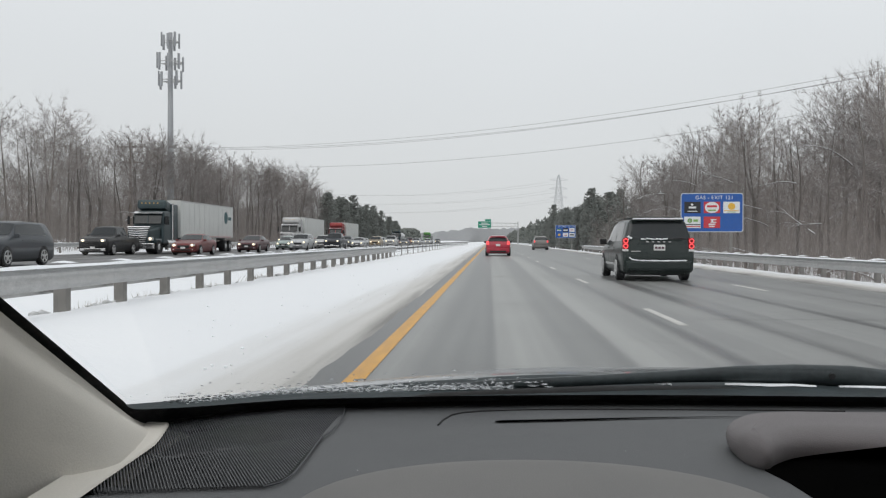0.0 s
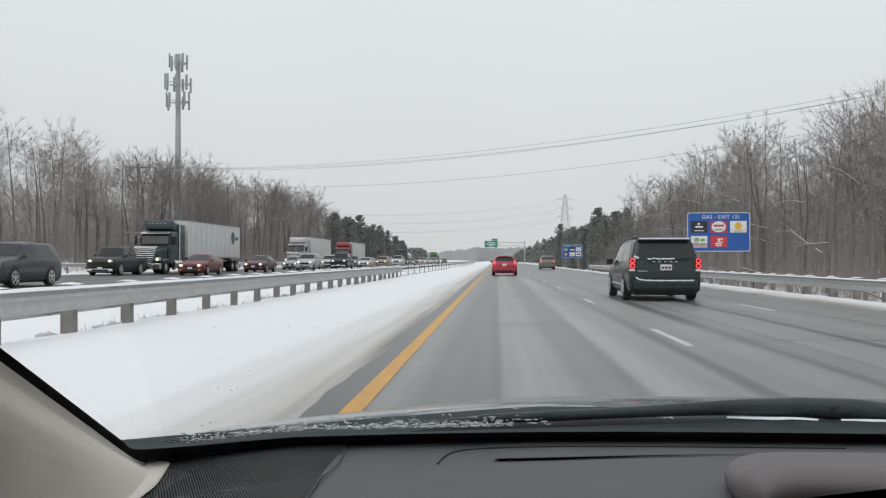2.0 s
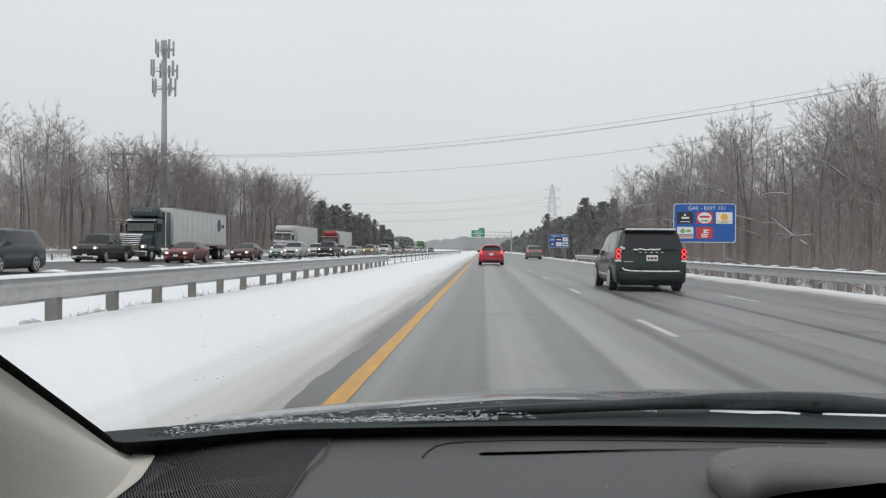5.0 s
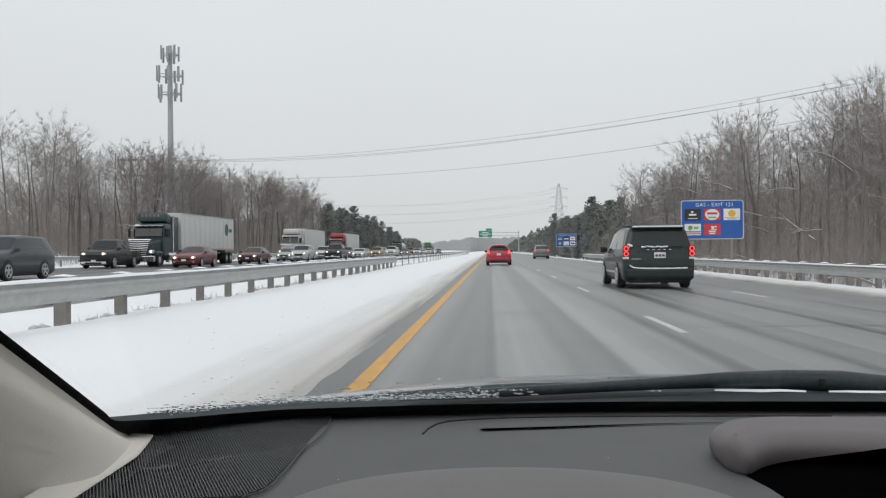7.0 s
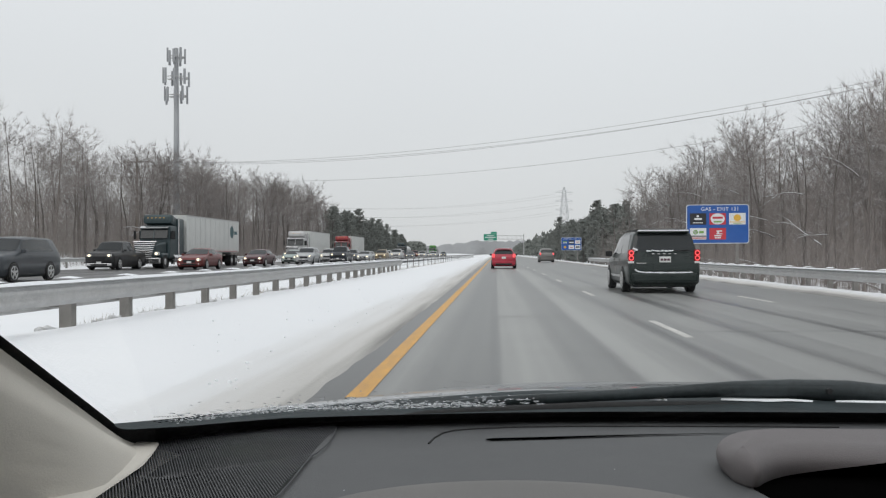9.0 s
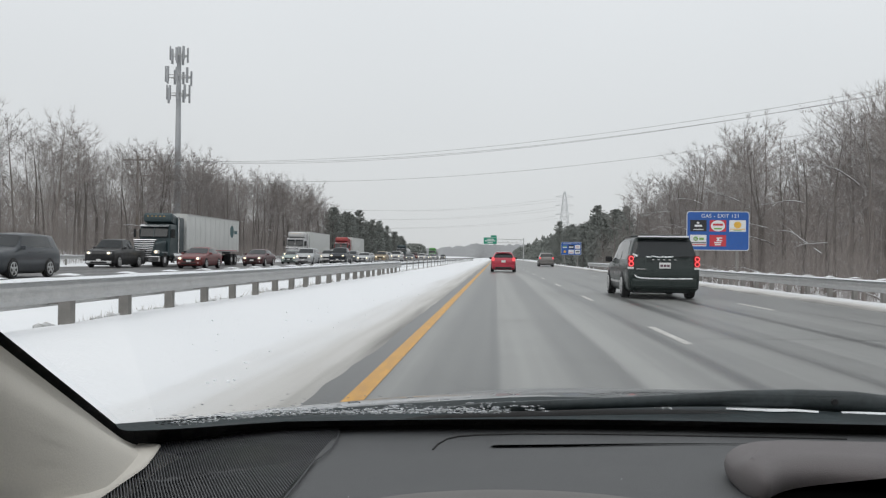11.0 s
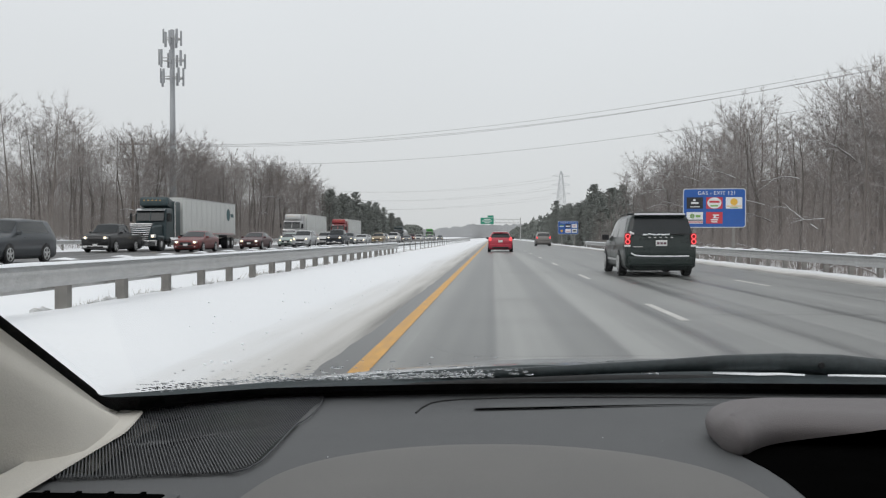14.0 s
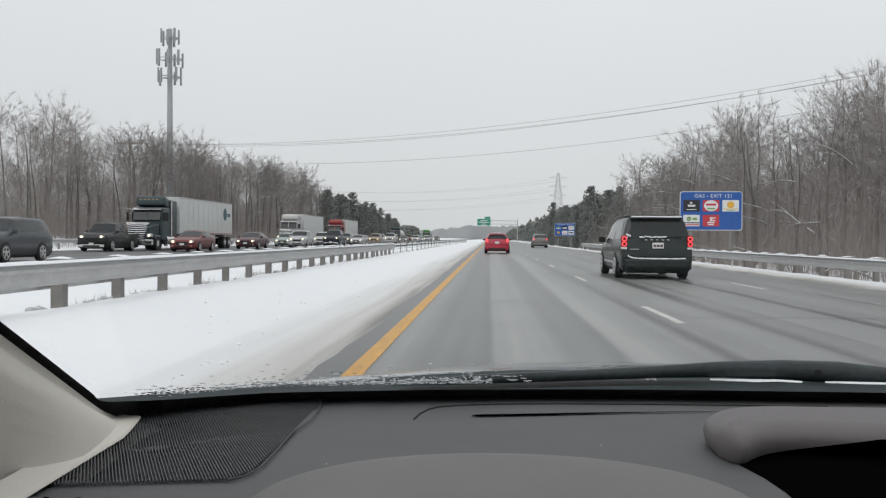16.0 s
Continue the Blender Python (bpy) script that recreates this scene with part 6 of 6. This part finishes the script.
def bare_tree(seed, hgt, stems, fine, name, label):
    """A leafless forest tree: one or more tall leaders, ascending limbs in a domed crown, and a haze of fine twigs."""
    rnd = random.Random(seed)
    TV, TF, CV, CF = [], [], [], []
    root = thing(name, label, "tree", "leafless trees by the road")

    def jig(a):
        return Vector((rnd.uniform(-a, a), rnd.uniform(-a, a), rnd.uniform(-a, a)))

    def turned(d, spread, lift=0.0):
        o = Matrix.Rotation(rnd.uniform(0, 6.283), 3, d) @ d.orthogonal().normalized()
        return (d + o * spread + Vector((0, 0, lift))).normalized()

    def twigs(p, d, length, r, count):
        for k in range(count):
            q = p + turned(d, rnd.uniform(.25, 1.0), .08) * length * rnd.uniform(.45, 1.0)
            spike(CV, CF, p, q, r, 0, 3)

    def limb(p, d, length, r):
        n = 4 if length > hgt * .14 else 3
        for k in range(n):
            q = p + d * (length / n)
            r2 = max(.010, r * .72)
            tube(CV, CF, p, q, r, r2, 4 if r > .05 else 3)
            rest = length * (1 - k / n)
            for j in range(3 if fine else 2):
                b0 = p.lerp(q, rnd.uniform(.2, 1))
                w = turned(d, rnd.uniform(.5, 1.1), .10)
                ln = rest * rnd.uniform(.32, .55)
                b1 = b0 + w * ln * .55
                spike(CV, CF, b0, b1 + (w + jig(.35) + Vector((0, 0, .25))).normalized() * ln * .5, max(.010, r2 * .55), 0, 3)
                twigs(b1, w, ln * .85, .0080, 5 if fine else 3)
            p, r = q, r2
            d = (d + jig(.30) + Vector((0, 0, .10))).normalized()
        twigs(p, d, length * .40, .009, 6)

    def leader(p, d, top_z, r):
        n = 11
        step = (top_z - p.z) / n
        r_end = .022
        for k in range(n):
            q = p + d * step
            a, b = r + (r_end - r) * (k / n) ** .6, r + (r_end - r) * ((k + 1) / n) ** .6
            tube(TV, TF, p, q, a, b, 6 if a > .07 else 4)
            z = q.z / hgt
            if z > .34:
                shape = max(.25, 1 - ((z - .56) / .48) ** 2)
                for j in range(rnd.choice((2, 3, 3) if z > .42 else (0, 1, 2))):
                    b0 = p.lerp(q, rnd.random())
                    w = turned(d, rnd.uniform(1.0, 2.0), .05)
                    limb(b0, w, hgt * (.32 if fine else .25) * shape * rnd.uniform(.65, 1.2), max(.014, b * rnd.uniform(.26, .42)))
            p = q
            d = (d + jig(.10) + Vector((0, 0, .10))).normalized()
        twigs(p, d, hgt * .09, .012, 7)

    lean = Vector((rnd.uniform(-.06, .06), rnd.uniform(-.06, .06), 1)).normalized()
    if stems < 2:
        leader(Vector((0, 0, -.4)), lean, hgt * .93, hgt * .0150)
    else:
        z = hgt * rnd.uniform(.24, .42)
        fork = lean * z
        tube(TV, TF, Vector((0, 0, -.4)), fork, hgt * .0170, hgt * .0145, 7)
        for k in range(stems):
            leader(fork, turned(lean, rnd.uniform(.12, .27), .1), hgt * rnd.uniform(.82, .95), hgt * .0100)
    k = hgt / max(v.z for v in CV)
    for nm, V, F, mt in (("trunk", TV, TF, M_BARK), ("crown", CV, CF, M_TWIG)):
        raw(nm, [(v.x * k, v.y * k, v.z * k) for v in V], F, mt, root, nm == "trunk")
    return root


def pine(seed, hgt, name, label):
    """A pine: straight trunk, whorls of boughs and a dense ragged crown of needle tufts."""
    rnd = random.Random(seed)
    root = thing(name, label, "tree", "pines by the road")
    TV, TF, V, F = [], [], [], []
    tube(TV, TF, Vector((0, 0, -.3)), Vector((0, 0, hgt * .97)), .17, .03, 6)
    z = hgt * rnd.uniform(.06, .12)
    while z < hgt * .985:
        k = z / hgt
        reach = hgt * .25 * (1 - k) ** .5 * min(1, .55 + k * 1.6) * rnd.uniform(.7, 1.15) + .18
        for j in range(6):
            a = rnd.uniform(0, 6.283)
            out = Vector((math.cos(a), math.sin(a), 0))
            tip = out * reach * rnd.uniform(.75, 1.12) + Vector((0, 0, z + reach * (.05 + .55 * k) * rnd.uniform(.2, 1.2)))
            tube(TV, TF, Vector((0, 0, z)), tip, .03, .01, 3)
            for t in range(9):
                u = .20 + .092 * t + rnd.uniform(-.06, .06)
                c = Vector((0, 0, z)).lerp(tip, u) + Vector((rnd.gauss(0, .14), rnd.gauss(0, .14), rnd.uniform(-.26, .30)))
                s = rnd.uniform(.20, .40)
                ax = (out * rnd.uniform(.1, .9) + Vector((rnd.uniform(-.8, .8), rnd.uniform(-.8, .8), rnd.uniform(-.1, .75)))).normalized()
                sd = Matrix.Rotation(rnd.uniform(0, 6.28), 3, ax) @ ax.orthogonal().normalized()
                up = ax.cross(sd) * s * .42
                sd = sd * s * .5
                n0 = len(V)
                V += [c - ax * s * .6 + sd, c - ax * s * .6 - sd, c + up - ax * s * .3, c + ax * s * .9]
                F += [(n0, n0 + 1, n0 + 3), (n0 + 1, n0 + 2, n0 + 3), (n0 + 2, n0, n0 + 3)]
        z += hgt * rnd.uniform(.045, .06)
    raw("trunk", [tuple(v) for v in TV], TF, M_BARK, root)
    raw("crown", [tuple(v) for v in V], F, M_NEEDLE, root, True)
    return root


NEAR = [bare_tree(sd, hh, fk, 1, "bare_tree", "tall leafless grey-brown tree standing in snow") for sd, hh, fk in ((1, 14, 1), (2, 13.5, 1), (3, 14.5, 2), (4, 13, 1), (5, 14, 2), (6, 13.5, 1), (7, 14, 2))]
THIN = [bare_tree(sd, hh, 1, 0, "bare_tree", "slender leafless tree in the roadside woods") for sd, hh in ((11, 10.5), (12, 9.5), (13, 11.5))]
PINES = [pine(sd, hh, "pine_tree", "dark green pine with ragged boughs dusted with snow") for sd, hh in ((21, 10), (22, 9), (23, 11), (24, 9.5))]
rnd = random.Random(77)
FREE = {}


def plant(pool, x, y, s=1.0):
    ob = rnd.choice(pool)
    m = pose(x, y, ground_z(x, y) + 0.02, 0, 0, rnd.uniform(0, 360)) @ Matrix.Scale(s, 4)
    if ob not in FREE:
        FREE[ob] = True
        ob.matrix_basis = m
        return ob
    o = copy_thing(ob, Matrix())
    o.matrix_basis = m
    return o


# right side: leafless woods, then pines
for row, (xr, y0, y1, step) in enumerate(((17.0, 36, 125, 5.0), (20.5, 38, 130, 4.2), (24.5, 44, 140, 4.2), (30, 55, 150, 4.6))):
    y = y0
    while y < y1:
        plant(NEAR if row in (1, 2) or rnd.random() < .3 else THIN, xr + rnd.uniform(-1.4, 1.4), y + rnd.uniform(-1.5, 1.5), rnd.uniform(.76, 1.0) * (.88 + .12 * min(1, max(0, y - 45) / 30)))
        y += step * rnd.uniform(.7, 1.3)
for row, (xr, y0, y1, step) in enumerate(((17.8, 138, 300, 4.2), (21.8, 142, 320, 5.0))):
    y = y0
    while y < y1:
        plant(PINES, xr + rnd.uniform(-1.3, 1.3), y + rnd.uniform(-2, 2), rnd.uniform(.78, 1.08) * (1 + .04 * row))
        y += step * rnd.uniform(.7, 1.3)
# left side, beyond the opposite carriageway
for row, (xr, y0, y1, step) in enumerate(((-37.5, 60, 215, 5.4), (-41, 62, 235, 4.3), (-46, 70, 245, 4.6), (-52, 80, 250, 6))):
    y = y0
    while y < y1:
        plant(NEAR if row in (1, 2) or rnd.random() < .3 else THIN, xr + rnd.uniform(-1.6, 1.6), y + rnd.uniform(-1.5, 1.5), rnd.uniform(.80, 1.0) * (1 + min(90, max(0, y - 80)) / 380))
        y += step * rnd.uniform(.7, 1.3)
for row, (xr, y0, y1, step) in enumerate(((-36.5, 205, 360, 4.6), (-41, 225, 370, 5.4))):
    y = y0
    while y < y1:
        plant(PINES, xr + rnd.uniform(-1.5, 1.5), y + rnd.uniform(-2, 2), rnd.uniform(.95, 1.25) * (1 - .3 * max(0, y - 260) / 110))
        y += step * rnd.uniform(.7, 1.3)

# underbrush and saplings: fine stems that fill the woods below the crowns
def brush(name, x0, x1, y0, y1, n, seed, label):
    r2 = random.Random(seed)
    V, F = [], []
    for k in range(n):
        x, y = x0 + (x1 - x0) * r2.random() ** 1.3, r2.uniform(y0, y1)
        p = Vector((x, y, ground_z(x, y) - .1))
        tall = r2.random() < .28
        hgt = r2.uniform(3, 6.5) if tall else r2.uniform(.7, 2.8)
        r = .005 + .0016 * hgt
        d = Vector((r2.gauss(0, .25), r2.gauss(0, .25), 1)).normalized()
        n = 3 if tall else 2
        for s in range(n):
            q = p + d * (hgt / n)
            tube(V, F, p, q, r, r * .7, 3)
            for j in range(2):
                b0 = p.lerp(q, r2.random() if s else r2.uniform(.5, 1))
                w = (d + Vector((r2.uniform(-1, 1), r2.uniform(-1, 1), r2.uniform(-.2, .5))) * 1.1).normalized()
                spike(V, F, b0, b0 + w * hgt * r2.uniform(.12, .34), r * .5, 0, 3)
            p, r = q, r * .7
            d = (d + Vector((r2.gauss(0, .3), r2.gauss(0, .3), .1))).normalized()
        spike(V, F, p, p + d * hgt * .25, r, 0, 3)
    o = raw(name, [tuple(v) for v in V], F, M_BRUSH)
    return tagged(o, label, "underbrush", kind="stuff")


brush("underbrush", 15.5, 30, 30, 150, 7500, 5, "dense bare brown underbrush below the trees")
brush("underbrush", -34.5, -50, 58, 240, 7500, 6, "dense bare brown underbrush beyond the opposite road")


def deep_woods(name, x0, x1, y0, y1, n, seed, hgt):
    """The inner woods: a tangle of thin stems seen between the outer trees."""
    r2 = random.Random(seed)
    V, F = [], []
    for k in range(n):
        x, y = r2.uniform(x0, x1), r2.uniform(y0, y1)
        z0 = ground_z(x, y) + hgt * r2.random() ** 1.5 * .68
        ln = r2.uniform(1.5, hgt * .42)
        d = Vector((r2.gauss(0, .75), r2.gauss(0, .75), 1)).normalized()
        spike(V, F, Vector((x, y, z0)), Vector((x, y, z0)) + d * ln, r2.uniform(.014, .038), 0, 3)
    return tagged(raw(name, [tuple(v) for v in V], F, M_BRUSH), "tangled grey-brown stems deep in the woods", "woods", kind="stuff")


deep_woods("deep_woods", 25, 46, 40, 190, 36000, 3, 11)
deep_woods("deep_woods", -66, -45, 66, 270, 32000, 4, 10)

# far woods, and the ridge at the road's end with haze put into its grey
def far_woods(name, x0, x1, y0, y1, n, seed, hgt):
    r2 = random.Random(seed)
    V, F = [], []
    for k in range(n):
        x, y = r2.uniform(x0, x1), r2.uniform(y0, y1)
        hh = hgt * r2.uniform(.7, 1.15)
        for j in range(16):
            z = hh * r2.uniform(.05, 1)
            w = hh * .25 * (1 - z / hh) ** .7 + .3
            c = Vector((x + r2.uniform(-w, w), y + r2.uniform(-w, w), z))
            s = r2.uniform(.5, 1.1)
            n0 = len(V)
            V += [c + Vector((-s, 0, -s * .5)), c + Vector((s, .2, -s * .5)), c + Vector((0, s, -s * .4)), c + Vector((r2.uniform(-.3, .3), 0, s * 1.3))]
            F += [(n0, n0 + 1, n0 + 3), (n0 + 1, n0 + 2, n0 + 3), (n0 + 2, n0, n0 + 3), (n0, n0 + 2, n0 + 1)]
    return tagged(raw(name, [tuple(v) for v in V], F, M_NEEDLE, None, True), "distant dark pine woods along the road", "woods", kind="stuff")


far_woods("far_woods", 18, 50, 300, 1000, 1000, 1, 8.5)
far_woods("far_woods", -70, -39, 350, 520, 480, 2, 6.5)
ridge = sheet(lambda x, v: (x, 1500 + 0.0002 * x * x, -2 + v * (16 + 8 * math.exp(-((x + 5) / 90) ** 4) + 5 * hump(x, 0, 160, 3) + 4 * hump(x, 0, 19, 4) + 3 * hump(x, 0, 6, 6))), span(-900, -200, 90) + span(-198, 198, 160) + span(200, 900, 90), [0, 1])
tagged(new("backdrop", mesh_from(ridge, "backdrop", M_FARWOOD)), "wooded ridge on the horizon, painted haze grey", "backdrop", kind="structure")


# fallen and leaning limbs at the edge of the woods, snow lying along them
def snowy_limb(x, y, z, length, yaw, rise, seed):
    r2 = random.Random(seed)
    root = thing("snowy_branch", "grey bare branch with snow lying along it", "branch", "snow-laden branches", pose(x, y, z, 0, 0, yaw))
    BV, BF, SV, SF = [], [], [], []

    def run(p, d, ln, r, lev):
        n = 7
        for k in range(n):
            q = p + d * (ln / n)
            tube(BV, BF, p, q, r, r * .84, 4)
            up = Vector((0, 0, r * .75))
            if r2.random() < .85:
                tube(SV, SF, p + up, q + up * .84, r * .85, r * .72, 4)
            p, r = q, r * .84
            d = (d + Vector((r2.uniform(-.2, .2), r2.uniform(-.22, .22), r2.uniform(-.26, .10)))).normalized()
            if lev < 2 and k > 0 and r2.random() < (.7, .35)[lev]:
                run(p, (d + Vector((r2.uniform(-.3, .5), r2.uniform(-.7, .7), r2.uniform(-.35, .45)))).normalized(), ln * r2.uniform(.28, .5), r * .65, lev + 1)

    run(Vector((0, 0, 0)), Vector((1, 0, rise)).normalized(), length, .040, 0)
    raw("limb", [tuple(v) for v in BV], BF, M_BARK, root)
    o = raw("snow", [tuple(v) for v in SV], SF, M_CAP, root)
    o["label"] = "snow along the limb"


r4 = random.Random(41)
for k in range(22):
    y = 40 + 62 * (k + r4.random()) / 22
    x = 16.6 + r4.uniform(-.4, .9)
    snowy_limb(x, y, ground_z(x, y) + (r4.uniform(2.2, 6.8) if k % 4 else r4.uniform(.2, 1.0)), r4.uniform(2.0, 3.8), 180 + r4.uniform(-60, 70), r4.uniform(.0, .7), 300 + k)
for k in range(12):
    y = 78 + 80 * (k + r4.random()) / 12
    x = -36.6 + r4.uniform(-.6, .6)
    snowy_limb(x, y, ground_z(x, y) + (r4.uniform(2.4, 7.0) if k % 4 else r4.uniform(.3, 1.2)), r4.uniform(2.6, 4.6), r4.uniform(-70, 60), r4.uniform(.0, .7), 340 + k)

# dry grass through the snow along the fence and the posts, and clods thrown on to the bank
def grass(name, spots, seed, label):
    r2 = random.Random(seed)
    V, F = [], []
    for x, y, n, hgt in spots:
        for k in range(n):
            bx, by = x + r2.gauss(0, .16), y + r2.gauss(0, .35)
            p = Vector((bx, by, left_profile(min(1.0, (-1.33 - bx) / 5.27)) - .03))
            d = Vector((r2.gauss(0, .45), r2.gauss(0, .45), 1)).normalized()
            spike(V, F, p, p + d * hgt * r2.uniform(.4, 1.1), .006, 0, 3)
    return tagged(raw(name, [tuple(v) for v in V], F, M_GRASS), label, "grass", kind="stuff")


r3 = random.Random(9)
grass("dry_grass", [(-6.45 + r3.uniform(-.2, .1), y + r3.uniform(-1.5, 1.5), 22, r3.uniform(.12, .34)) for y in span(15, 120, 70)], 31, "tufts of dry brown grass in the snow")
bm = bmesh.new()
for k in range(150):
    x, y = -1.9 - abs(r3.gauss(0, .9)), r3.uniform(5, 45)
    u = (-1.33 - x) / 5.27
    rr = r3.uniform(.005, .016)
    bmesh.ops.create_icosphere(bm, subdivisions=1, radius=1, matrix=Matrix.Translation((x, y, left_profile(max(0, u)) + rr * .3)) @ Matrix.Diagonal((rr * r3.uniform(.8, 1.5), rr * r3.uniform(.8, 1.6), rr, 1)))
tagged(new("snow_clods", mesh_from(bm, "snow_clods", M_CAP)), "clods of ploughed snow on the bank", "snow", kind="stuff")
bm = bmesh.new()
for k in range(170):
    x, y = -5.75 - abs(r3.gauss(0, .45)), 8 + 60 * r3.random() ** 1.4
    rr = r3.uniform(.02, .075)
    bmesh.ops.create_icosphere(bm, subdivisions=1, radius=1, matrix=Matrix.Translation((x, y, left_profile(min(1.0, (-1.33 - x) / 5.27)) + rr * .2)) @ pose(0, 0, 0, 0, 0, r3.uniform(0, 180)) @ Matrix.Diagonal((rr * r3.uniform(.8, 2.2), rr * r3.uniform(.8, 1.8), rr * r3.uniform(.5, 1), 1)))
for v in bm.verts:
    v.co += Vector((hump(v.co.x, v.co.y, .05, 2), hump(v.co.x, v.co.y, .05, 5), hump(v.co.x, v.co.y, .05, 8))) * .012
tagged(new("snow_lumps", mesh_from(bm, "snow_lumps", M_DIRTY)), "grey lumps of ploughed snow behind the guardrail", "snow", kind="stuff")
